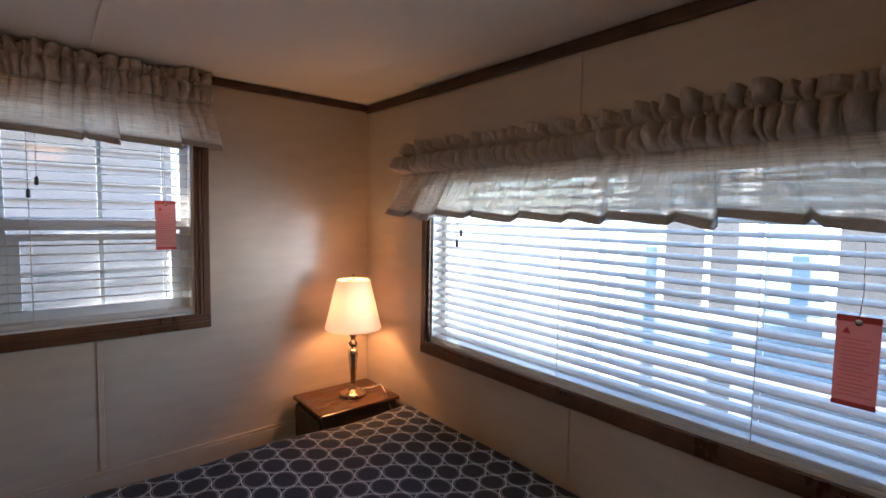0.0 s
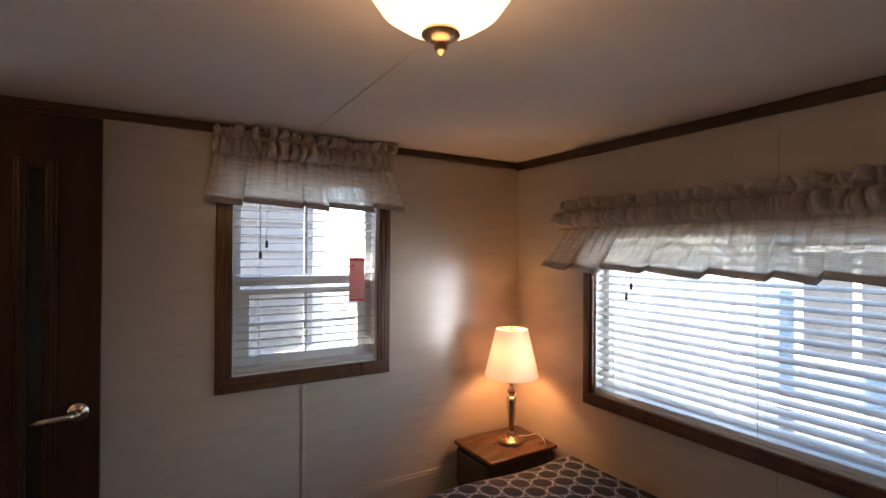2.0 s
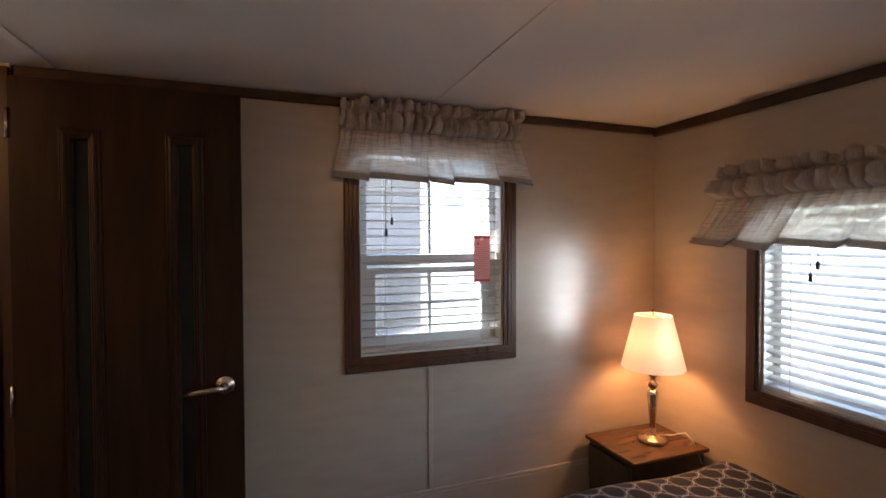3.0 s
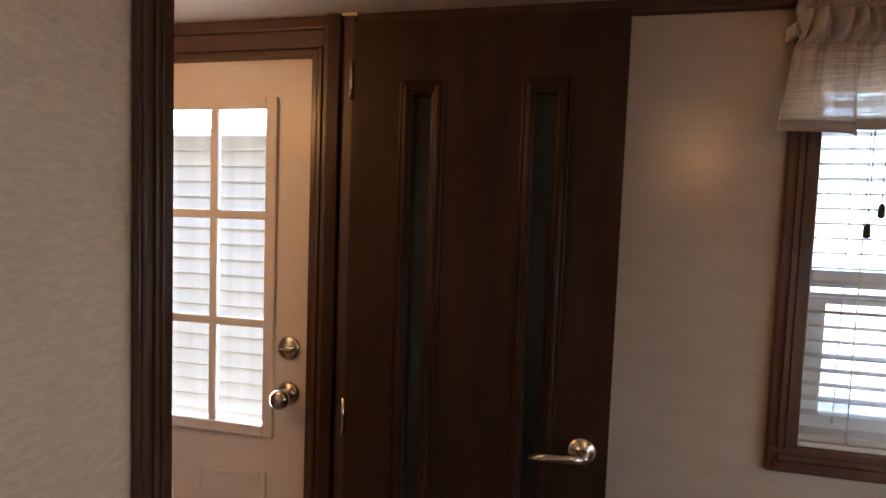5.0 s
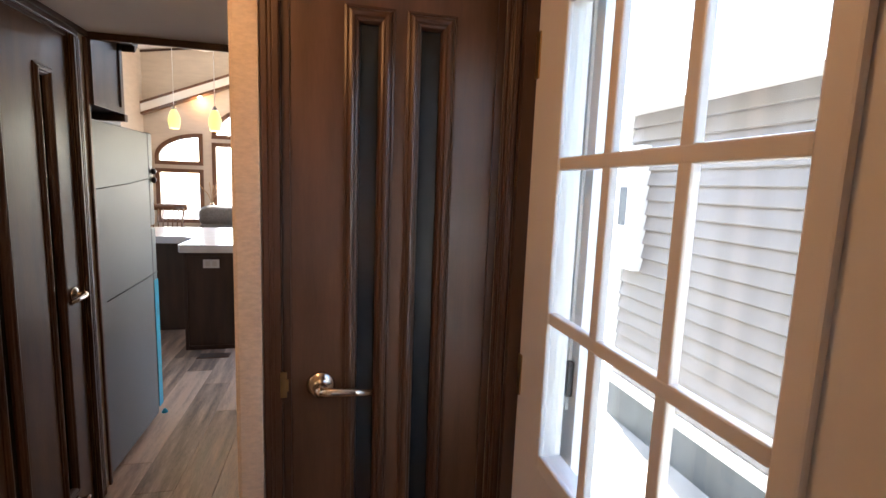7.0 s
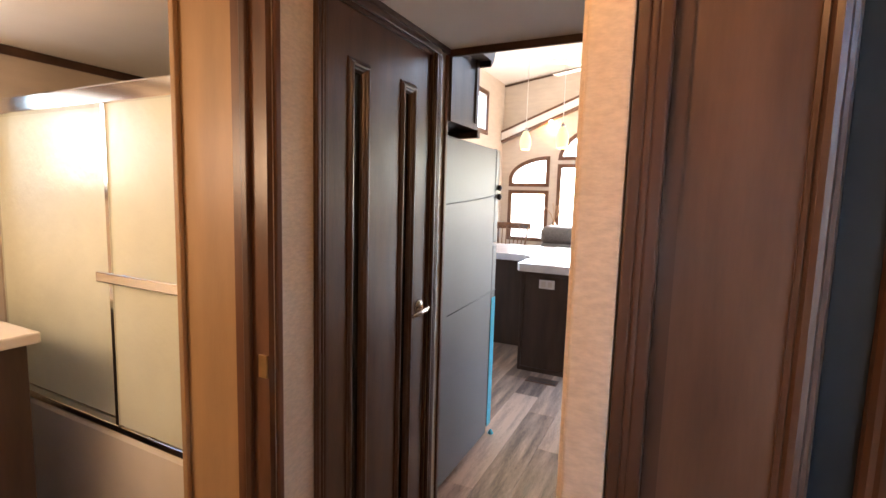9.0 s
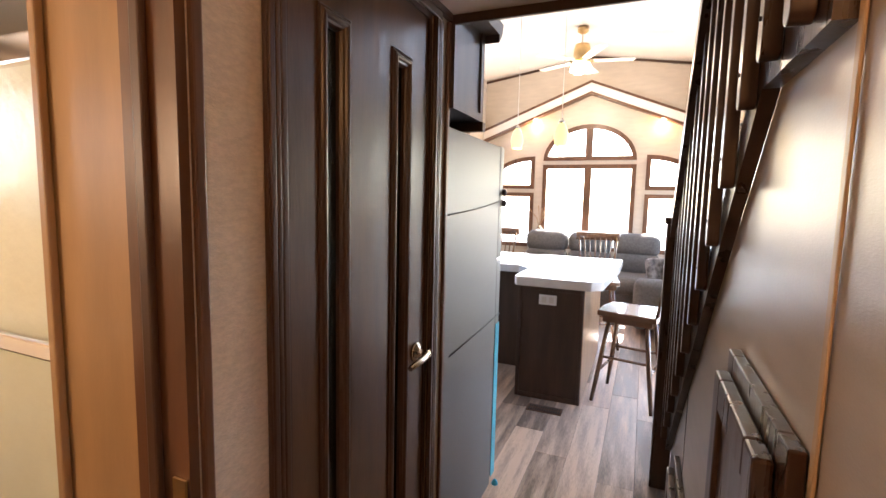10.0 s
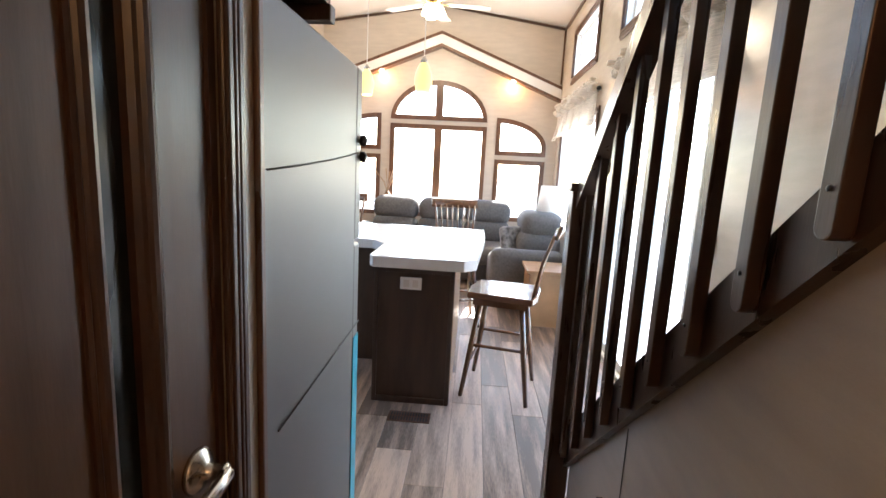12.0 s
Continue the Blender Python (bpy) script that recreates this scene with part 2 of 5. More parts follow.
def quilt_mat():
    """Navy cover with pale interlocking ovals."""
    m = mat("quilt_navy_rings", (0.012, 0.014, 0.024), 0.85, var=0.25, scale=30, bump=0.3, bump_scale=150)
    t = m.node_tree
    b = t.nodes["Principled BSDF"]
    dark = b.inputs["Base Color"].links[0].from_socket
    uv = t.nodes.new("ShaderNodeTexCoord")
    rings = []
    for off in ((0, 0, 0), (0.5, 0.5, 0)):
        mp = t.nodes.new("ShaderNodeMapping")
        mp.inputs["Scale"].default_value = (1 / 0.094, 1 / 0.155, 0)
        mp.inputs["Location"].default_value = off
        t.links.new(uv.outputs["UV"], mp.inputs[0])
        fr = t.nodes.new("ShaderNodeVectorMath")
        fr.operation = "FRACTION"
        t.links.new(mp.outputs[0], fr.inputs[0])
        sb = t.nodes.new("ShaderNodeVectorMath")
        sb.operation = "SUBTRACT"
        sb.inputs[1].default_value = (0.5, 0.5, 0)
        t.links.new(fr.outputs[0], sb.inputs[0])
        st2 = t.nodes.new("ShaderNodeVectorMath")
        st2.operation = "MULTIPLY"
        st2.inputs[1].default_value = (1, 1.8, 0)
        t.links.new(sb.outputs[0], st2.inputs[0])
        sb = st2
        ln = t.nodes.new("ShaderNodeVectorMath")
        ln.operation = "LENGTH"
        t.links.new(sb.outputs[0], ln.inputs[0])
        for r, w in ((0.5, 0.012), (0.43, 0.008)):
            cp = t.nodes.new("ShaderNodeMath")
            cp.operation = "COMPARE"
            cp.inputs[1].default_value, cp.inputs[2].default_value = r, w
            t.links.new(ln.outputs["Value"], cp.inputs[0])
            rings.append((cp.outputs[0], 1.0 if r > 0.45 else 0.5))
    last = None
    for sock, gain in rings:
        mu = t.nodes.new("ShaderNodeMath")
        mu.operation = "MULTIPLY"
        mu.inputs[1].default_value = gain
        t.links.new(sock, mu.inputs[0])
        if last is None:
            last = mu.outputs[0]
        else:
            mxm = t.nodes.new("ShaderNodeMath")
            mxm.operation = "MAXIMUM"
            t.links.new(last, mxm.inputs[0])
            t.links.new(mu.outputs[0], mxm.inputs[1])
            last = mxm.outputs[0]
    mix = t.nodes.new("ShaderNodeMix")
    mix.data_type = "RGBA"
    mix.inputs[7].default_value = (0.7, 0.68, 0.68, 1)
    t.links.new(last, mix.inputs[0])
    t.links.new(dark, mix.inputs[6])
    t.links.new(mix.outputs[2], b.inputs["Base Color"])
    return m


M_QUILT = quilt_mat()

# ---------------- builders ----------------


def add_box(bm, x0, x1, y0, y1, z0, z1):
    vs = [bm.verts.new((x, y, z)) for x in (x0, x1) for y in (y0, y1) for z in (z0, z1)]
    for f in ((0, 1, 3, 2), (4, 6, 7, 5), (0, 4, 5, 1), (2, 3, 7, 6), (0, 2, 6, 4), (1, 5, 7, 3)):
        bm.faces.new([vs[i] for i in f])
    return vs


def soften(bm, r, seg=2):
    if r > 0:
        bmesh.ops.bevel(bm, geom=list(bm.edges), offset=r, segments=seg, profile=0.5, affect="EDGES", clamp_overlap=True)
    return bm


def box(x0, x1, y0, y1, z0, z1, r=0.0, seg=2):
    bm = bmesh.new()
    add_box(bm, min(x0, x1), max(x0, x1), min(y0, y1), max(y0, y1), min(z0, z1), max(z0, z1))
    return soften(bm, r, seg)


def boxes(rows, r=0.0):
    bm = bmesh.new()
    for b in rows:
        add_box(bm, *b)
    return soften(bm, r)


def prism(pts, axis, a, b):
    """A flat outline pushed along an axis from a to b. The outline's two numbers are the other axes, in order."""
    bm = bmesh.new()

    def at(p, v):
        return {"x": (v, p[0], p[1]), "y": (p[0], v, p[1]), "z": (p[0], p[1], v)}[axis]
    lo, hi = [bm.verts.new(at(p, a)) for p in pts], [bm.verts.new(at(p, b)) for p in pts]
    n = len(pts)
    bm.faces.new(lo)
    bm.faces.new(hi[::-1])
    for i in range(n):
        bm.faces.new((lo[i], hi[i], hi[(i + 1) % n], lo[(i + 1) % n]))
    bmesh.ops.recalc_face_normals(bm, faces=bm.faces)
    return bm


def lathe(profile, seg=24, cx=0.0, cy=0.0):
    """Turns (radius, height) pairs about a vertical axis."""
    bm = bmesh.new()
    rings = [[bm.verts.new((cx + max(r, 1e-4) * math.cos(a), cy + max(r, 1e-4) * math.sin(a), z)) for a in (2 * math.pi * k / seg for k in range(seg))]
             for r, z in profile]
    for p, q in zip(rings, rings[1:]):
        for k in range(seg):
            bm.faces.new((p[k], p[(k + 1) % seg], q[(k + 1) % seg], q[k]))
    bm.faces.new(rings[0][::-1])
    bm.faces.new(rings[-1])
    bmesh.ops.recalc_face_normals(bm, faces=bm.faces)
    for f in bm.faces:
        f.smooth = True
    return bm


def tube(pts, r, seg=8, ends=True):
    bm = bmesh.new()
    pts = [Vector(p) for p in pts]
    rad = r if isinstance(r, (list, tuple)) else [r] * len(pts)
    rings = []
    for i, p in enumerate(pts):
        d = (pts[min(i + 1, len(pts) - 1)] - pts[max(i - 1, 0)]).normalized()
        u = d.cross(Vector((0, 0, 1)) if abs(d.z) < 0.9 else Vector((1, 0, 0))).normalized()
        v = d.cross(u)
        rings.append([bm.verts.new(p + rad[i] * (math.cos(a) * u + math.sin(a) * v)) for a in (2 * math.pi * k / seg for k in range(seg))])
    for p, q in zip(rings, rings[1:]):
        for k in range(seg):
            bm.faces.new((p[k], p[(k + 1) % seg], q[(k + 1) % seg], q[k]))
    if ends:
        bm.faces.new(rings[0][::-1])
        bm.faces.new(rings[-1])
    bmesh.ops.recalc_face_normals(bm, faces=bm.faces)
    for f in bm.faces:
        f.smooth = len(f.verts) == 4
    return bm


def sheet(nu, nv, fn, thick=0.0, smooth=True):
    """A grid of points fn(u, v), u and v from 0 to 1, made solid if thick is given."""
    bm = bmesh.new()
    g = [[bm.verts.new(fn(i / nu, j / nv)) for j in range(nv + 1)] for i in range(nu + 1)]
    for i in range(nu):
        for j in range(nv):
            bm.faces.new((g[i][j], g[i + 1][j], g[i + 1][j + 1], g[i][j + 1]))
    if thick:
        bmesh.ops.recalc_face_normals(bm, faces=bm.faces)
        bmesh.ops.solidify(bm, geom=list(bm.faces), thickness=thick)
    for f in bm.faces:
        f.smooth = smooth
    return bm


def cloth(nu, nv, fn, thick):
    """Two layers of a hanging cloth fn(u, v), joined along the rim."""
    bm = bmesh.new()
    g = [[[bm.verts.new((p[0], p[1] + d, p[2])) for p in (fn(i / nu, j / nv) for j in range(nv + 1))] for i in range(nu + 1)] for d in (0, thick)]
    for i in range(nu):
        for j in range(nv):
            for k in (0, 1):
                q = (g[k][i][j], g[k][i + 1][j], g[k][i + 1][j + 1], g[k][i][j + 1])
                bm.faces.new(q if k else q[::-1]).smooth = True
        for j in (0, nv):
            bm.faces.new((g[0][i][j], g[0][i + 1][j], g[1][i + 1][j], g[1][i][j]))
    for j in range(nv):
        for i in (0, nu):
            bm.faces.new((g[0][i][j], g[0][i][j + 1], g[1][i][j + 1], g[1][i][j]))
    return bm


def moved(bm, m):
    bmesh.ops.transform(bm, matrix=m, verts=bm.verts)
    return bm


def mesh_of(name, bm, material):
    me = bpy.data.meshes.new(name)
    bm.to_mesh(me)
    bm.free()
    me.materials.append(material)
    return me


def part(name, bm, material, parent=None, label=""):
    ob = new(name, mesh_of(name, bm, material))
    if parent is not None:
        ob.parent = parent
    if label:
        ob["label"] = label
    return ob


def thing(name, base, label, category, group="", rz=0.0):
    e = new(name)
    e.matrix_world = pose(*base, 0, 0, rz)
    return tagged(e, label, category, group)


def setting(name, bm, material, label="", category=""):
    return tagged(part(name, bm, material), label, category, kind="structure")


def pane(name, bm, parent):
    ob = part(name, bm, M_GLASS, parent, "clear glass")
    ob.visible_shadow = False
    return ob


def wall_boxes(axis, a, b, u0, u1, z0, z1, holes):
    """Boxes of a wall between a and b of its thin axis, from u0 to u1, with (u0, u1, z0, z1) openings."""
    rows, edges = [], sorted({u0, u1, *[h[0] for h in holes], *[h[1] for h in holes]})
    for p, q in zip(edges, edges[1:]):
        cut = sorted((h[2], h[3]) for h in holes if h[0] <= p + 1e-6 and h[1] >= q - 1e-6)
        z = z0
        for lo, hi in cut:
            if lo > z + 1e-6:
                rows.append((p, q, z, lo))
            z = max(z, hi)
        if z < z1:
            rows.append((p, q, z, z1))
    return boxes([(a, b, p, q, lo, hi) if axis == "x" else (p, q, a, b, lo, hi) for p, q, lo, hi in rows])


# ---------------- large structure ----------------
W, LEN = 3.26, 10.77
CEIL, EAVE, RIDGE = 2.03, 3.33, 3.56
LOFT = 4.85
WIN_A = (0.85, 1.505, 1.0, 1.895)
WIN_B = (-2.56, -0.545, 0.86, 1.66)
ENTRY = (2.70, 3.545, 0.0, 1.95)
SLIDER = (6.38, 7.85, 0.0, 1.98)
WIN_LIV = (8.55, 10.35, 0.85, 1.98)
CLER = [(8.85, 9.95, 2.52, 3.02), (6.9, 8.0, 2.52, 3.02)]
WEST = [(8.9, 9.95, 2.45, 3.0), (6.9, 8.0, 2.45, 3.0), (5.9, 7.1, 1.15, 1.85), (3.3, 3.78, 1.4, 1.9)]
setting("floor", boxes([(-W, 0, 0, LEN, -0.12, -0.006)]), M_SUB, "dark subfloor under the vinyl planks", "floor")
setting("wall_east", wall_boxes("x", 0, 0.12, -0.12, LEN + 0.12, -0.12, EAVE, [WIN_A, ENTRY, SLIDER, WIN_LIV] + CLER), M_SATIN,
        "beige papered outer wall with windows and doors", "wall")
setting("wall_south", wall_boxes("y", -0.12, 0, -W, 0, -0.12, EAVE, [WIN_B]), M_WALL, "beige papered bedroom end wall", "wall")
setting("wall_west", wall_boxes("x", -W - 0.12, -W, -0.12, LEN + 0.12, -0.12, EAVE, WEST), M_WALL,
        "beige papered outer wall of the kitchen", "wall")
setting("wall_bedroom", wall_boxes("y", 2.58, 2.66, -W, 0, 0, CEIL, [(-0.665, -0.025, 0, CEIL)]), M_CLOTHWALL, "woven-look papered bedroom partition", "wall")
setting("wall_passage", wall_boxes("x", -1.53, -1.43, 2.66, 4.79, 0, CEIL, [(3.15, 3.87, 0, 1.985), (4.075, 4.72, 0, 1.985)]), M_CLOTHWALL,
        "woven-look papered passage wall with two door openings", "wall")
setting("wall_closet", wall_boxes("y", 3.595, 3.67, -0.61, 0, 0, CEIL, [(-0.52, -0.03, 0, 1.985)]), M_CLOTHWALL, "short papered wall round the closet door", "wall")
setting("wall_kitchen", wall_boxes("y", 4.79, 4.85, -W, -1.43, 0, CEIL, []), M_WALL, "wall behind the refrigerator", "wall")
setting("wall_shower", boxes([(-1.80, -1.53, 3.885, 3.99, 0, CEIL)]), M_WARMSHADE, "short papered wall beside the shower, warm shade in its tan colour", "wall")
setting("ceiling", boxes([(-W, 0, 0, 3.67, CEIL, CEIL + 0.14), (-W, -0.61, 3.67, LOFT, CEIL, CEIL + 0.14)]), M_CEIL, "low white textured ceiling under the loft", "ceiling")
setting("ceiling_vault", prism([(-W - 0.12, EAVE - 0.02), (-W / 2, RIDGE), (0.12, EAVE - 0.02), (0.12, EAVE + 0.13), (-W / 2, RIDGE + 0.15), (-W - 0.12, EAVE + 0.13)],
                                "y", -0.12, LEN + 0.12), M_CEIL, "white vaulted ceiling over the living room", "ceiling")


def half_arch(cx, w, z0, h, n=18):
    return [(cx - w * math.cos(math.pi * k / n), z0 + h * math.sin(math.pi * k / n)) for k in range(n + 1)]


def quarter_arch(x_in, x_out, z0, z1, n=12):
    """High on the inner side, curved down to the outer."""
    return [(x_out, z0), (x_in, z0)] + [(x_in + (x_out - x_in) * math.sin(math.pi / 2 * k / n), z0 + (z1 - z0) * (0.25 + 0.75 * math.cos(math.pi / 2 * k / n))) for k in range(n + 1)]


CX = -W / 2
RECT = lambda x0, x1, z0, z1: [(x0, z0), (x1, z0), (x1, z1), (x0, z1)]
GABLE = {
    "main": RECT(CX - 0.67, CX + 0.67, 0.72, 2.0),
    "arch": half_arch(CX, 0.67, 2.06, 0.53),
    "right_low": RECT(CX + 0.80, CX + 1.49, 0.72, 1.57),
    "right_arch": quarter_arch(CX + 0.80, CX + 1.49, 1.63, 2.13),
    "left_low": RECT(CX - 1.49, CX - 0.80, 0.72, 1.57),
    "left_arch": quarter_arch(CX - 0.80, CX - 1.49, 1.63, 2.13),
}


def filled(loops, y0, y1):
    """A slab between y0 and y1 with an outer outline and holes."""
    bm = bmesh.new()
    for pts in loops:
        vs = [bm.verts.new((p[0], y0, p[1])) for p in pts]
        for i in range(len(vs)):
            bm.edges.new((vs[i], vs[(i + 1) % len(vs)]))
    bmesh.ops.triangle_fill(bm, edges=list(bm.edges), use_beauty=True)
    r = bmesh.ops.extrude_face_region(bm, geom=list(bm.faces))
    bmesh.ops.translate(bm, vec=(0, y1 - y0, 0), verts=[v for v in r["geom"] if isinstance(v, bmesh.types.BMVert)])
    bmesh.ops.recalc_face_normals(bm, faces=bm.faces)
    return bm


def inset(pts, d):
    """An outline moved inwards by d."""
    cx, cz = sum(p[0] for p in pts) / len(pts), sum(p[1] for p in pts) / len(pts)
    out, n = [], len(pts)
    area = sum(pts[i][0] * pts[(i + 1) % n][1] - pts[(i + 1) % n][0] * pts[i][1] for i in range(n))
    s = 1 if area > 0 else -1
    for i in range(n):
        a, b, c = Vector(pts[i - 1]), Vector(pts[i]), Vector(pts[(i + 1) % n])
        e1, e2 = (b - a).normalized(), (c - b).normalized()
        n1, n2 = Vector((-e1.y, e1.x)) * s, Vector((-e2.y, e2.x)) * s
        m = (n1 + n2)
        m = m / max(m.length_squared, 0.3) * 2
        out.append(tuple(b + m * d))
    return out


outer = [(-W, -0.12), (0, -0.12), (0, EAVE), (CX, RIDGE), (-W, EAVE)]
setting("wall_north", filled([outer, *GABLE.values()], LEN, LEN + 0.12), M_WALL, "beige gable wall with arched windows", "wall")

# ---------------- openings, doors, windows ----------------
number = 0
for key, pts in GABLE.items():
    number += 1
    w = tagged(part(f"window_{number}", filled([pts, inset(pts, 0.062)], LEN - 0.02, LEN + 0.06), M_TRIM), "brown-framed gable window, bright daylight behind", "window", kind="structure")
    pane("pane", filled([inset(pts, 0.062)], LEN + 0.02, LEN + 0.026), w)
    if key in ("main", "arch"):
        top = 1.95 if key == "main" else 2.56
        part("mullion", boxes([(CX - 0.052, CX + 0.052, LEN - 0.015, LEN + 0.05, pts[0][1] + 0.05, top)]), M_TRIM, w)


def house_window(n, axis, at, hole, label, frame_w=0.075, meeting=True, s=0, rail=0.52):
    """A window in a wall whose inner face is at, with a brown moulded casing, white sashes and glass. axis: the wall's thin axis."""
    u0, u1, z0, z1 = hole
    s = s or (1 if axis == "x" else -1)

    def bx(p, q, lo, hi, d0, d1):
        d0, d1 = sorted((at + s * d0, at + s * d1))
        return (d0, d1, p, q, lo, hi) if axis == "x" else (p, q, d0, d1, lo, hi)
    f = frame_w
    e = tagged(part(f"window_{n}", boxes([bx(u0, u1, z0, z0 + 0.02, 0.0, 0.1), bx(u0, u1, z1 - 0.02, z1, 0.0, 0.1), bx(u0, u0 + 0.02, z0 + 0.02, z1 - 0.02, 0.0, 0.1),
                                          bx(u1 - 0.02, u1, z0 + 0.02, z1 - 0.02, 0.0, 0.1)]), M_VINYL), label, "window", kind="structure")
    for p, q, lo, hi in ((u0 - f, u1 + f, z0 - f, z0 + 0.012), (u0 - f, u1 + f, z1 - 0.012, z1 + f), (u0 - f, u0 + 0.012, z0 + 0.012, z1 - 0.012), (u1 - 0.012, u1 + f, z0 + 0.012, z1 - 0.012)):
        horizontal = (q - p) > (hi - lo)
        part("casing", soften(boxes([bx(p, q, lo, hi, -0.018, -0.002)]), 0.004), M_TRIM, e)
        if horizontal:
            part("casing_bead", boxes([bx(p + 0.012, q - 0.012, lo + 0.014, lo + 0.03, -0.026, -0.018), bx(p + 0.02, q - 0.02, hi - 0.03, hi - 0.018, -0.024, -0.018)]), M_TRIM, e)
        else:
            part("casing_bead", boxes([bx(p + 0.014, p + 0.03, lo, hi, -0.026, -0.018), bx(q - 0.03, q - 0.018, lo, hi, -0.024, -0.018)]), M_TRIM, e)
    mid = z0 + (z1 - z0) * rail
    sash = [bx(u0 + 0.02, u0 + 0.05, z0 + 0.02, z1 - 0.02, 0.055, 0.085), bx(u1 - 0.05, u1 - 0.02, z0 + 0.02, z1 - 0.02, 0.055, 0.085),
            bx(u0 + 0.05, u1 - 0.05, z0 + 0.02, z0 + 0.05, 0.055, 0.085), bx(u0 + 0.05, u1 - 0.05, z1 - 0.05, z1 - 0.02, 0.055, 0.085)]
    if meeting:
        sash.append(bx(u0 + 0.05, u1 - 0.05, mid - 0.02, mid + 0.02, 0.05, 0.088))
    part("sash", boxes(sash), M_VINYL, e, "white vinyl sash")
    pane("pane", boxes([bx(u0 + 0.05, u1 - 0.05, z0 + 0.05, z1 - 0.05, 0.068, 0.072)]), e)
    return e


wa = house_window(11, "x", 0, WIN_A, "brown-cased sash window with white vinyl sashes", 0.05, rail=0.441)
part("grid_bar", boxes([(0.072, 0.082, 1.17, 1.185, 1.05, 1.36), (0.072, 0.082, 1.17, 1.185, 1.42, 1.845), (0.072, 0.082, 0.9, 1.455, 1.2, 1.212)]), M_VINYL, wa)
part("lower_sash", boxes([(0.058, 0.09, 0.901, 0.936, 1.05, 1.36), (0.058, 0.09, 1.419, 1.454, 1.05, 1.36), (0.058, 0.09, 0.936, 1.419, 1.05, 1.075), (0.058, 0.09, 0.936, 1.419, 1.335, 1.36)]), M_VINYL, wa)
pane("insect_screen", boxes([(0.092, 0.094, 0.875, 1.48, 1.04, 1.37)]), wa).data.materials[0] = M_SCREEN
wb = house_window(12, "y", 0, WIN_B, "long brown-cased bedroom window", 0.045, meeting=False)
house_window(13, "x", 0, WIN_LIV, "living room side window", 0.05)
house_window(14, "x", 0, CLER[0], "small high window with brown casing", 0.06, meeting=False)
for k, hole in enumerate(WEST):
    house_window(16 + k, "x", -W, hole, "brown-cased window in the kitchen side wall" if k < 3 else "small bathroom window", 0.055, False, -1)
house_window(15, "x", 0, CLER[1], "small high window with brown casing", 0.06, meeting=False)


def blind(base, along, width, top, bottom, pitch, tilt, label, group):
    """A blind of separate slats. along: 'x' or 'y'. base: the middle of its bottom line."""
    e = thing("window_blind", base, label, "blind", group, 0 if along == "x" else 90)
    part("headrail", box(-width / 2, width / 2, -0.025, 0.025, top - 0.045, top, 0.004), M_SLAT, e)
    c = math.radians(tilt)
    prof = [(-0.0205, -0.001), (0.0, 0.0014), (0.0205, -0.001), (0.0205, 0.001), (0.0, 0.0036), (-0.0205, 0.001)]
    prof = [(p * math.cos(c) - q * math.sin(c), p * math.sin(c) + q * math.cos(c)) for p, q in prof]
    me = mesh_of("slat", prism(prof, "x", -width / 2, width / 2), M_SLAT)
    z, n = top - 0.075, 0
    while z > bottom + 0.03:
        s = new("slat", me)
        s.parent = e
        s.location = (0, 0, z)
        s.rotation_euler = (radians(((n * 37) % 11 - 5) * 0.5), 0, 0)
        z, n = z - pitch, n + 1
    part("bottom_rail", box(-width / 2, width / 2, -0.026, 0.026, bottom, bottom + 0.018, 0.004), M_SLAT, e)
    k = max(2, round(width / 0.5))
    for i in range(k):
        u = -width / 2 + 0.1 + (width - 0.2) * i / (k - 1)
        for d in (-0.027, 0.027):
            part("ladder_cord", tube([(u, d, bottom), (u, d, top - 0.03)], 0.0013, 5), M_SLAT, e)
    return e


blind((0.03, 1.1775, 0), "y", 0.62, 1.87, 1.022, 0.034, 2, "white slatted blind, slats open, in the small bedroom window", "bedroom blinds")
blind((-1.5525, -0.03, 0), "x", 1.98, 1.635, 0.882, 0.035, -17, "white slatted blind, slats open, in the long bedroom window", "bedroom blinds")


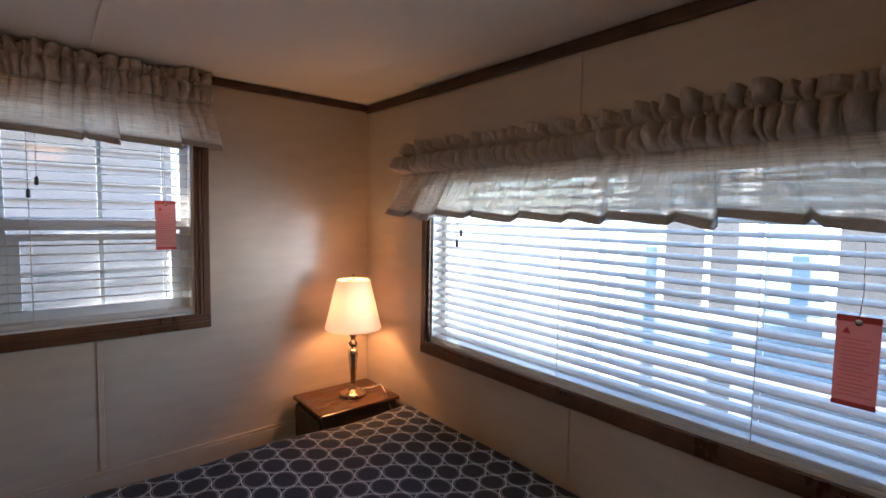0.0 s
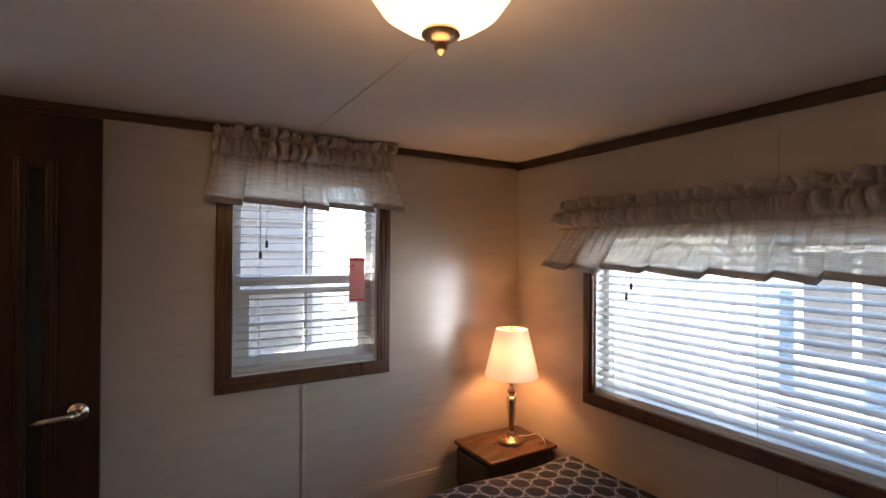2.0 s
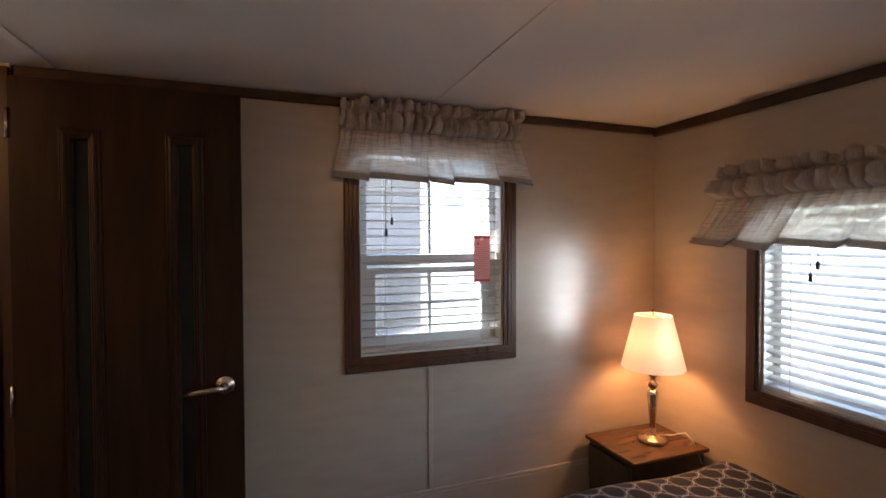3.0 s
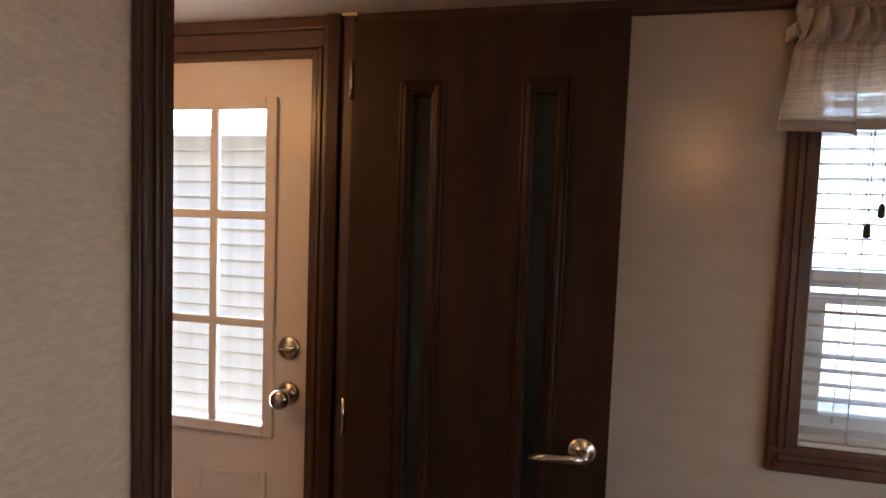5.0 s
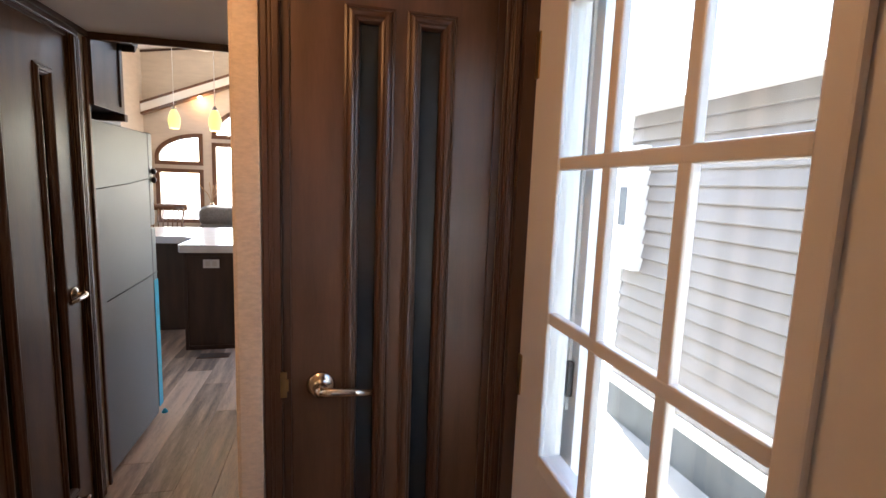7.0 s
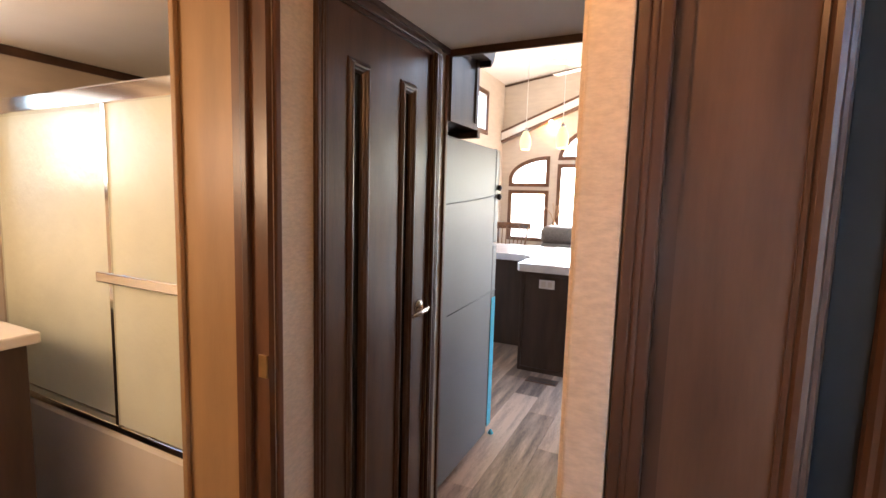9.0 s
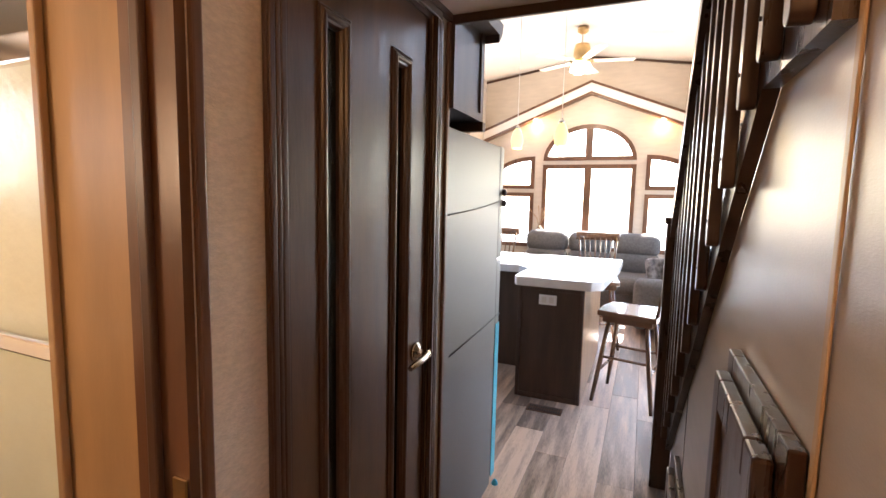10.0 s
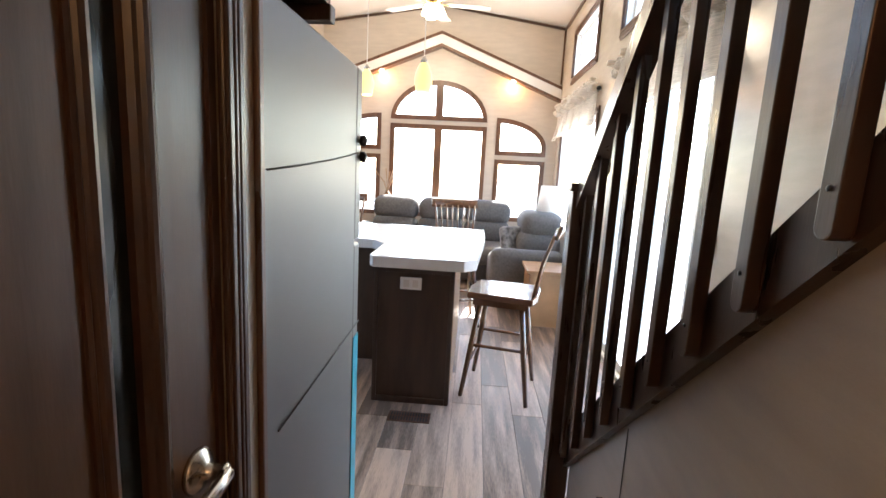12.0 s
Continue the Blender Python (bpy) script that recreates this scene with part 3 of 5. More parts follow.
def valance(base, width, top, drop, header, rz, label, waves, seed, finials=True, cloths=None):
    """A gathered cloth valance hung before a window; its face looks along local -y."""
    gathered, sheer_cloth, hem_cloth = cloths or (M_GATHERSHADED, M_SHEER, M_HEM)
    e = thing("valance", base, label, "valance", "gathered valances", rz)
    rnd = random.Random(seed)

    def gathers(count, spread):
        """Random fold edges along the cloth, each fold with its own depth and lean."""
        cuts, u = [], 0.0
        while u < 1.0:
            w = rnd.uniform(1 - spread, 1 + spread) / count
            cuts.append((u, min(u + w, 1.0), rnd.uniform(0.45, 1.0), rnd.uniform(0.3, 0.7), rnd.uniform(-1, 1)))
            u += w
        return cuts

    def at(cuts, u):
        u = min(max(u, 0.0), 0.9999)
        for a, b, depth, peak, tip in cuts:
            if u < b:
                f = (u - a) / max(b - a, 1e-5)
                g = f / peak if f < peak else (1 - f) / (1 - peak)
                return (0.55 * g + 0.45 * math.sin(g * math.pi / 2)) * depth, tip, f
        return 0.0, 0.0, 0.0
    body, frill, pleats = gathers(waves, 0.6), gathers(waves * 0.85, 0.7), gathers(waves * 0.19, 0.5)

    def puff(cuts, u):
        """Depth of a round fold with a sharp crease on either side."""
        u = min(max(u, 0.0), 0.9999)
        for a, b, depth, peak, tip in cuts:
            if u < b:
                f = (u - a) / max(b - a, 1e-5)
                g = f / peak * 0.5 if f < peak else 0.5 + (f - peak) / (1 - peak) * 0.5
                return math.sqrt(max(0.0, 1 - (2 * g - 1) ** 2)) * depth * min((b - a) * width / 0.03, 1.5), tip
        return 0.0, 0.0

    def head(u, v):
        lean = u + 0.5 / waves * math.sin(u * waves * 2.1 + seed) * (v - 0.6) + 0.25 / waves * noise.noise((u * waves * 0.8, v * 2.5, seed))
        low, tip = puff(body, lean)
        up, tip2 = puff(frill, u + 0.3 / waves * noise.noise((u * waves, v * 3, seed + 7)))
        k = min(max((v - 0.30) / 0.06, 0.0), 1.0)
        pinch = 1 - 0.75 * math.exp(-((v - 0.33) / 0.05) ** 2) - 0.7 * math.exp(-((v - 1.0) / 0.09) ** 2)
        swell = math.sin(math.pi * min(max((v - 0.33) / 0.67, 0), 1)) * k + 0.8 * (1 - k)
        depth = (up * (1 - k) * 0.9 + low * k) * 0.066 * pinch
        crease = 0.014 * noise.noise((u * width * 30, v * 4 + seed, 0.5)) + 0.007 * noise.noise((u * width * 80, v * 9 + seed, 4.5))
        z = top - v * header + (0.007 * tip2 + 0.008 * up - 0.005) * (1 - min(v / 0.3, 1.0))
        return ((u - 0.5) * width + 0.008 * tip2 * (1 - k) * (1 - v), -0.02 - 0.02 * swell - depth - crease * pinch, z)

    def skirt(u, v):
        g, tip, f = at(pleats, u)
        small, _ = puff(body, u)
        over = f if f < 0.95 else (1 - f) / 0.05 * 0.95
        wave = 0.022 * small * (1 - v) ** 2 + (0.010 + 0.06 * over * g ** 0.3) * v
        z = top - header - v * drop - v * (0.018 * over + 0.012 * tip)
        return ((u - 0.5) * width * (1 + 0.11 * v) + 0.010 * tip * v, -0.03 - 0.03 * v - wave - 0.009 * noise.noise((u * width * 14, v * 1.5 + seed, 3.0)) - 0.003 * noise.noise((u * width * 50, v * 3 + seed, 1.0)), z)
    nu = int(waves * 14)
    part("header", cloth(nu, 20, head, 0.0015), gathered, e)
    part("skirt", cloth(nu, 10, lambda u, v: skirt(u, v * 0.87), 0.001), sheer_cloth, e, "sheer linen lit from behind")
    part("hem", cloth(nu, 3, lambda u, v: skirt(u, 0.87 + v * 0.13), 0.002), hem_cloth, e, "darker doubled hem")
    part("rod", tube([(-width / 2, -0.008, top - header * 0.7), (width / 2, -0.008, top - header * 0.7)], 0.005), M_WHITE, e)
    for s in (-1, 1):
        if finials:
            part("finial", moved(lathe([(0.004, 0), (0.014, 0.01), (0.02, 0.03), (0.012, 0.045), (0.002, 0.05)], 14), Matrix.Translation((s * width / 2, -0.03, top - header * 0.7)) @ Matrix.Rotation(radians(90 * s), 4, "Y")), M_DARKPLASTIC, e)
        part("bracket", box(s * width / 2 - 0.006, s * width / 2 + 0.006, -0.035, 0.0, top - header * 0.7 - 0.015, top - header * 0.7 + 0.015), M_WHITE, e)
    return e


valance((0, 1.178, 0), 0.775, 2.018, 0.185, 0.115, -90, "gathered cream linen valance over the small bedroom window", 27, 1, False)
valance((-1.5525, 0, 0), 2.32, 1.768, 0.185, 0.128, 180, "gathered cream linen valance over the long bedroom window", 74, 2, False)
valance((0, 9.55, 0), 2.0, 2.28, 0.28, 0.14, -90, "white gathered valance over the living room window", 26, 3, True, (M_SHEER,) * 3)
valance((0, 7.15, 0), 1.62, 2.28, 0.28, 0.14, -90, "white gathered valance over the patio door", 22, 4, True, (M_SHEER,) * 3)


def moulded_frame(a, b, lo, hi, face, s):
    """A mitred moulding round a tall insert: a lip on the leaf, a round bead and a slope down to the glass."""
    prof = [(0.026, -0.001), (0.026, 0.004), (0.021, 0.006), (0.019, 0.0045), (0.016, 0.009), (0.010, 0.0115), (0.004, 0.010), (0.001, 0.005), (-0.004, 0.003), (-0.008, -0.004), (-0.009, -0.0125)]
    bm = bmesh.new()
    corners = ((a, lo, -1, -1), (b, lo, 1, -1), (b, hi, 1, 1), (a, hi, -1, 1))
    rings = [[bm.verts.new((x + dx * o, s * (face + h), z + dz * o)) for o, h in prof] for x, z, dx, dz in corners]
    for k in range(4):
        p, q = rings[k], rings[(k + 1) % 4]
        for i in range(len(prof) - 1):
            bm.faces.new((p[i], q[i], q[i + 1], p[i + 1]))
    bmesh.ops.recalc_face_normals(bm, faces=bm.faces)
    return bm


def interior_door(name, base, rz, width, height, label, panels, lever_z=0.985, backset=0.06):
    """A flush walnut door with tall smoked inserts. Local x along the leaf from the hinge, local -y its face."""
    e = thing(name, base, label, "door", "", rz)
    t = 0.035
    holes = [(a, b, 0.16, 1.80) for a, b in panels]
    part("leaf", wall_boxes("y", -t / 2, t / 2, 0.002, width - 0.002, 0.01, height, holes), M_DOORSHADED if name == "bedroom_door" else M_DOOR, e)
    for a, b in panels:
        part("insert", box(a, b, -0.004, 0.004, 0.16, 1.80), M_SMOKE, e, "dark smoked glass insert")
        for s in (-1, 1):
            part("moulding", moulded_frame(a, b, 0.16, 1.80, t / 2, s), M_DOORSHADED if name == "bedroom_door" else M_CASE, e)
    u = width - backset
    for s in (-1, 1):
        part("lever", lever_bm(u, s * t / 2, s, -1, lever_z), M_NICKEL, e, "brushed nickel lever handle")
    for z in (0.25, 1.0, 1.83):
        part("hinge", tube([(0, -t / 2 - 0.004, z - 0.045), (0, -t / 2 - 0.003, z + 0.045)], 0.0045), M_NICKEL, e)
    return e


def lever_bm(u, y, s, toward, z):
    """A round rose with a lever, on a leaf's face at local y."""
    bm = lathe([(0.002, 0.0), (0.031, 0.0), (0.033, 0.004), (0.030, 0.010), (0.020, 0.014), (0.012, 0.018), (0.011, 0.04), (0.013, 0.046), (0.002, 0.05)], 24)
    moved(bm, Matrix.Translation((u, y, z)) @ Matrix.Rotation(radians(-90 * s), 4, "X"))
    arm = tube([(u, y + s * 0.046, z), (u + toward * 0.03, y + s * 0.05, z), (u + toward * 0.075, y + s * 0.05, z - 0.003), (u + toward * 0.118, y + s * 0.045, z - 0.009)],
               [0.011, 0.011, 0.0095, 0.008], 12)
    me = bpy.data.meshes.new("tmp")
    arm.to_mesh(me)
    arm.free()
    bm.from_mesh(me)
    bpy.data.meshes.remove(me)
    return bm


def casing(name, axis, at, u0, u1, top, out, w=0.06, depth=0.1, label="brown moulded door casing"):
    """Trim round a door opening on the side of the wall that out (+1 or -1) names, with the jamb through the wall."""
    e = thing(name, (0, 0, 0), label, "door casing")
    tagged(e, kind="structure")

    def bx(p, q, lo, hi, d0, d1):
        d0, d1 = sorted((at + out * d0, at + out * d1))
        return (d0, d1, p, q, lo, hi) if axis == "x" else (p, q, d0, d1, lo, hi)
    for p, q, lo, hi in ((u0 - w, u0 - 0.004, 0, top), (u1 + 0.004, u1 + w, 0, top), (u0 - w, u1 + w, top, min(top + w, CEIL - 0.003))):
        if hi - lo < 0.01 or q - p < 0.01:
            continue
        hi = min(hi, CEIL - 0.004)
        q = min(q, -0.003) if axis == "y" else q
        part("casing_board", soften(boxes([bx(p, q, lo, hi, 0.002, 0.014)]), 0.004), M_CASE, e)
        if 0.03 < q - p < 0.2:
            for k, h in ((0.2, 0.0075), (0.5, 0.005), (0.78, 0.008)):
                c = p + (q - p) * k
                part("reed", soften(boxes([bx(c - h, c + h, lo, hi - 0.002, 0.012, 0.019)]), 0.006, 3), M_CASE, e)
    for p, q, lo, hi in ((u0 - 0.004, u0 + 0.014, 0, top - 0.014), (u1 - 0.014, u1 + 0.004, 0, top - 0.014), (u0 - 0.004, u1 + 0.004, top - 0.014, top + 0.002)):
        if depth == 0 or hi > CEIL or (top >= CEIL and q - p > 0.1):
            continue
        part("jamb", boxes([bx(p, q, lo, hi, 0.001, -depth)]), M_CASE, e)
    return e


TWO = [(0.15, 0.207), (0.437, 0.495)]
interior_door("bedroom_door", (-0.09, 2.555, 0), -90, 0.64, 1.97, "dark walnut bedroom door with smoked glass strips, shade in its colour, standing open", TWO)
interior_door("closet_door", (-0.034, 3.618, 0), 180, 0.482, 1.97, "walnut closet door with two smoked glass strips, closed", [(0.133, 0.195), (0.274, 0.332)], 0.97, 0.076)
pantry = interior_door("pantry_door", (-1.452, 4.082, 0), 90, 0.63, 1.97, "dark walnut pantry door with two smoked strips, closed", [(0.124, 0.188), (0.428, 0.492)], 0.957)
for u, z in ((0.485, 0.12), (0.2, 0.085)):
    part("door_stop", moved(lathe([(0.004, 0), (0.012, 0.004), (0.006, 0.01), (0.006, 0.035), (0.011, 0.04), (0.011, 0.05), (0.002, 0.052)], 14), Matrix.Translation((u, -0.0176, z)) @ Matrix.Rotation(radians(90), 4, "X")), M_NICKEL, pantry, "small metal door stop")
casing("door_casing_bedroom", "y", 2.58, -0.665, -0.025, CEIL, -1, 0.055, 0.08)
setting("trim_bedroom_stop", soften(boxes([(-0.052, -0.0395, 2.612, 2.648, 0, CEIL - 0.01)]), 0.004), M_DOORSHADED, "door stop strip on the bedroom jamb", "trim")
casing("door_casing_bedroom_hall", "y", 2.66, -0.665, -0.025, CEIL, 1, 0.05, 0.0)
casing("door_casing_closet", "y", 3.595, -0.52, -0.03, 1.985, -1, 0.043, 0.07)
# Bath casing gets the lighter walnut: the warm bath light is put into its colour.
for o in casing("door_casing_bath", "x", -1.43, 3.15, 3.87, 1.985, 1, 0.024, 0.12).children:
    o.data.materials[0] = M_TRIM
casing("door_casing_pantry", "x", -1.43, 4.075, 4.72, 1.985, 1, 0.055, 0.1)


def entry_door():
    e = thing("entry_door", (0.03, 2.70, 0), "white steel entry door with nine glass lites, closed", "door")
    w, h = 0.845, 1.95
    gy0, gy1, gz0, gz1 = 0.15, 0.685, 0.868, 1.81
    part("leaf", wall_boxes("x", 0.0, 0.045, 0.012, w - 0.012, 0.02, h - 0.014, [(gy0, gy1, gz0, gz1)]), M_WHITE, e)
    rim = [(gy0 - 0.022, gy0 + 0.012, gz0 - 0.022, gz1 + 0.022), (gy1 - 0.012, gy1 + 0.022, gz0 - 0.022, gz1 + 0.022), (gy0 + 0.012, gy1 - 0.012, gz0 - 0.022, gz0 + 0.012), (gy0 + 0.012, gy1 - 0.012, gz1 - 0.012, gz1 + 0.022)]
    for p, q, lo, hi in rim:
        part("lite_frame", soften(boxes([(-0.012, 0.0, p, q, lo, hi)]), 0.004), M_WHITE, e)
    for k in (1, 2):
        c = gy0 + (gy1 - gy0) * k / 3
        part("grid_bar", soften(boxes([(-0.009, 0.008, c - 0.013, c + 0.013, gz0 + 0.012, gz1 - 0.012)]), 0.004), M_WHITE, e)
        c = gz0 + (gz1 - gz0) * k / 3
        part("grid_bar", soften(boxes([(-0.010, 0.008, gy0 + 0.012, gy1 - 0.012, c - 0.013, c + 0.013)]), 0.004), M_WHITE, e)
    pane("pane", box(0.016, 0.02, gy0, gy1, gz0, gz1), e)
    for a, b in ((0.15, 0.39), (0.46, 0.70)):
        for p, q, lo, hi in ((a, a + 0.02, 0.2, 0.74), (b - 0.02, b, 0.2, 0.74), (a + 0.02, b - 0.02, 0.2, 0.22), (a + 0.02, b - 0.02, 0.72, 0.74)):
            part("panel_mould", soften(boxes([(-0.007, 0.0, p, q, lo, hi)]), 0.003), M_WHITE, e)
    rose = [(0.002, 0), (0.033, 0), (0.036, 0.005), (0.033, 0.012), (0.022, 0.016), (0.016, 0.017), (0.002, 0.018)]
    turn = Matrix.Rotation(radians(-90), 4, "Y")
    bolt = part("deadbolt", moved(lathe(rose, 28), Matrix.Translation((0, 0.08, 1.118)) @ turn), M_NICKEL, e, "brushed nickel deadbolt")
    part("thumb_turn", box(-0.032, -0.017, 0.058, 0.102, 1.113, 1.123, 0.004), M_NICKEL, bolt)
    knob = [(0.002, 0), (0.033, 0), (0.035, 0.006), (0.026, 0.012), (0.013, 0.018), (0.012, 0.034), (0.022, 0.040), (0.029, 0.050), (0.028, 0.062), (0.018, 0.070), (0.002, 0.072)]
    part("knob", moved(lathe(knob, 28), Matrix.Translation((0, 0.08, 0.985)) @ turn), M_NICKEL, e, "round brushed nickel knob")
    for z in (0.25, 1.0, 1.74):
        part("hinge", boxes([(-0.004, 0.002, w - 0.03, w - 0.004, z - 0.05, z + 0.05)], 0.001), M_BRASS, e)
    c = casing("door_casing_entry", "x", 0, 2.70, 3.545, 1.95, -1, 0.06, 0.03)
    return e


entry_door()


def storm_door():
    e = tagged(part("door_storm", boxes([(0.095, 0.12, 2.71, 2.79, 0.0, 1.94), (0.095, 0.12, 3.37, 3.535, 0.0, 1.94), (0.095, 0.12, 2.79, 3.37, 1.86, 1.94), (0.095, 0.12, 2.79, 3.37, 0.75, 0.79)]), M_VINYL),
               "white storm door outside the entry door", "door", kind="structure")
    part("stile_bead", boxes([(0.088, 0.095, 3.40, 3.415, 0.965, 1.86), (0.088, 0.095, 3.45, 3.462, 0.965, 1.86)]), M_VINYL, e)
    pane("pane", boxes([(0.105, 0.109, 2.79, 3.37, 0.79, 1.86)]), e)
    part("kick_panel", boxes([(0.1, 0.115, 2.79, 3.37, 0.02, 0.75)]), M_SKIRT, e, "dark grey lower panel")
    part("latch", boxes([(0.08, 0.095, 3.385, 3.40, 1.0, 1.08)], 0.003), M_DARKPLASTIC, e)


storm_door()

# ---------------- trim ----------------


def crown(name, x0, x1, y0, y1, h=0.041):
    setting(name, soften(boxes([(x0, x1, y0, y1, CEIL - 0.002 - h, CEIL - 0.002)]), 0.006), M_CROWN, "dark walnut crown strip under the ceiling", "trim")


crown("trim_crown_east", -0.024, -0.002, 0.026, 2.575, 0.034)
crown("trim_crown_south", -W + 0.002, -0.002, 0.002, 0.024)
crown("trim_crown_hall", -0.024, -0.002, 2.665, 3.59, 0.034)
crown("trim_crown_bath", -W + 0.002, -W + 0.024, 2.665, 4.78)
setting("trim_loft_edge", soften(boxes([(-1.43, -0.61, LOFT, LOFT + 0.016, CEIL - 0.03, CEIL + 0.16)]), 0.003), M_CROWN, "dark strip along the loft edge", "trim")
setting("trim_passage_crown", boxes([(-1.428, -1.41, 2.67, LOFT - 0.01, CEIL - 0.022, CEIL - 0.002)]), M_CROWN, "thin dark ceiling strip in the passage", "trim")


def batten(name, x0, x1, y0, y1, z0, z1, m=M_WALL):
    setting(name, soften(boxes([(x0, x1, y0, y1, z0, z1)]), 0.003), m, "thin batten over a panel joint", "trim")


batten("trim_batten_east_low", -0.006, -0.002, 1.19, 1.21, 0.43, 0.938)
batten("trim_batten_south_high", -1.32, -1.30, 0.002, 0.006, 1.77, CEIL - 0.052)
batten("trim_batten_south_low", -1.32, -1.30, 0.002, 0.006, 0.1, 0.81)
batten("trim_ledge_east", -0.012, -0.002, 0.006, 1.92, 0.412, 0.428)
setting("trim_wall_step", boxes([(-0.014, -0.002, 0.006, 2.55, 0.10, 0.411)]), M_WALL, "beige lower wall panel", "trim")
batten("trim_ceiling_seam", -W, -0.03, 1.19, 1.205, CEIL - 0.004, CEIL - 0.001, M_CEIL)
batten("trim_ceiling_seam_hall", -W, -0.03, 2.46, 2.49, CEIL - 0.004, CEIL - 0.001, M_CEIL)
setting("trim_corner_closet", soften(boxes([(-0.618, -0.565, 3.578, 3.594, 0, CEIL - 0.01), (-0.626, -0.6105, 3.594, 3.65, 0, CEIL - 0.01)]), 0.004), M_CLOTHWALL, "papered corner moulding", "trim")

# ---------------- bedroom ----------------


def nightstand():
    e = thing("nightstand", (-0.18, 0.235, 0), "small dark wood nightstand in the corner", "nightstand")
    part("top", soften(boxes([(-0.165, 0.155, -0.215, 0.205, 0.538, 0.558)]), 0.006), mat("nightstand_top", (0.105, 0.047, 0.022), 0.25, var=0.25, scale=4, stretch=(6, 1, 1), fine=0.3), e)
    part("body", boxes([(-0.145, 0.145, -0.2, 0.185, 0.05, 0.538)]), M_PANEL, e)
    part("drawer", soften(boxes([(-0.135, 0.135, 0.185, 0.2, 0.36, 0.52)]), 0.004), M_PANEL, e)
    for x in (-0.13, 0.13):
        for y in (-0.185, 0.17):
            part("leg", boxes([(x - 0.015, x + 0.015, y - 0.015, y + 0.015, 0, 0.05)]), M_PANEL, e)
    return e


nightstand()


def table_lamp(base):
    e = thing("table_lamp", base, "bronze table lamp with a lit cream shade", "lamp")
    part("base", lathe([(0.002, 0), (0.062, 0), (0.064, 0.008), (0.058, 0.016), (0.035, 0.024), (0.018, 0.035), (0.013, 0.05), (0.012, 0.056)], 32), M_BRONZE, e)
    part("stem", lathe([(0.009, 0.056), (0.011, 0.06), (0.024, 0.21), (0.025, 0.222), (0.018, 0.232), (0.011, 0.238)], 6), M_NICKEL, e, "faceted silvered stem")
    part("neck", lathe([(0.011, 0.238), (0.02, 0.25), (0.022, 0.262), (0.012, 0.275), (0.01, 0.29), (0.018, 0.298), (0.018, 0.31), (0.008, 0.318), (0.006, 0.35), (0.002, 0.352)], 24), M_BRONZE, e)
    bm = bmesh.new()
    seg, r = 40, []
    for z, rad in ((0.336, 0.134), (0.339, 0.136), (0.57, 0.080), (0.575, 0.079)):
        r.append([bm.verts.new(((rad + 0.0018 * math.cos(20 * a)) * math.cos(a), (rad + 0.0018 * math.cos(20 * a)) * math.sin(a), z)) for a in (2 * math.pi * k / seg for k in range(seg))])
    for p, q in zip(r, r[1:]):
        for k in range(seg):
            f = bm.faces.new((p[k], p[(k + 1) % seg], q[(k + 1) % seg], q[k]))
            f.smooth = True
    sh = part("shade", bm, M_SHADE, e, "cream pleated shade, lit")
    sh.visible_shadow = True
    part("finial", lathe([(0.002, 0.57), (0.008, 0.578), (0.004, 0.586), (0.007, 0.594), (0.002, 0.602)], 12), M_BRONZE, e)
    part("spider", boxes([(-0.076, 0.076, -0.002, 0.002, 0.566, 0.570), (-0.002, 0.002, -0.076, 0.076, 0.5665, 0.5695)]), M_BRONZE, e)
    part("cord", tube([(0.05, -0.03, 0.006), (-0.02, -0.09, 0.02), (-0.08, -0.11, 0.05), (-0.12, -0.11, 0.03), (-0.15, -0.13, -0.06)], 0.003, 6), M_WHITE, e)
    return e


table_lamp((-0.198, 0.201, 0.559))
lamp("table_lamp_bulb", "POINT", pose(-0.198, 0.201, 0.559 + 0.45), LAMP_W, WARM, 0.03)


def ceiling_light(base):
    e = thing("ceiling_light", base, "flush ceiling light with amber glass bowl, lit", "ceiling light")
    part("pan", lathe([(0.002, 0), (0.12, 0), (0.125, -0.012), (0.115, -0.02), (0.002, -0.02)], 36), M_BRONZE, e)
    part("bowl", lathe([(0.13, -0.02), (0.133, -0.028), (0.125, -0.055), (0.104, -0.085), (0.07, -0.108), (0.03, -0.12), (0.002, -0.122)], 40), M_BOWL, e, "lit alabaster-look glass bowl")
    part("finial", lathe([(0.002, -0.119), (0.032, -0.122), (0.034, -0.128), (0.018, -0.138), (0.01, -0.145), (0.012, -0.15), (0.002, -0.162)], 20), M_BRONZE, e)
    return e


ceiling_light((-1.38, 1.335, CEIL - 0.002))
lamp("ceiling_bulb", "POINT", pose(-1.38, 1.335, CEIL - 0.2), CEIL_W, WARM, 0.1)


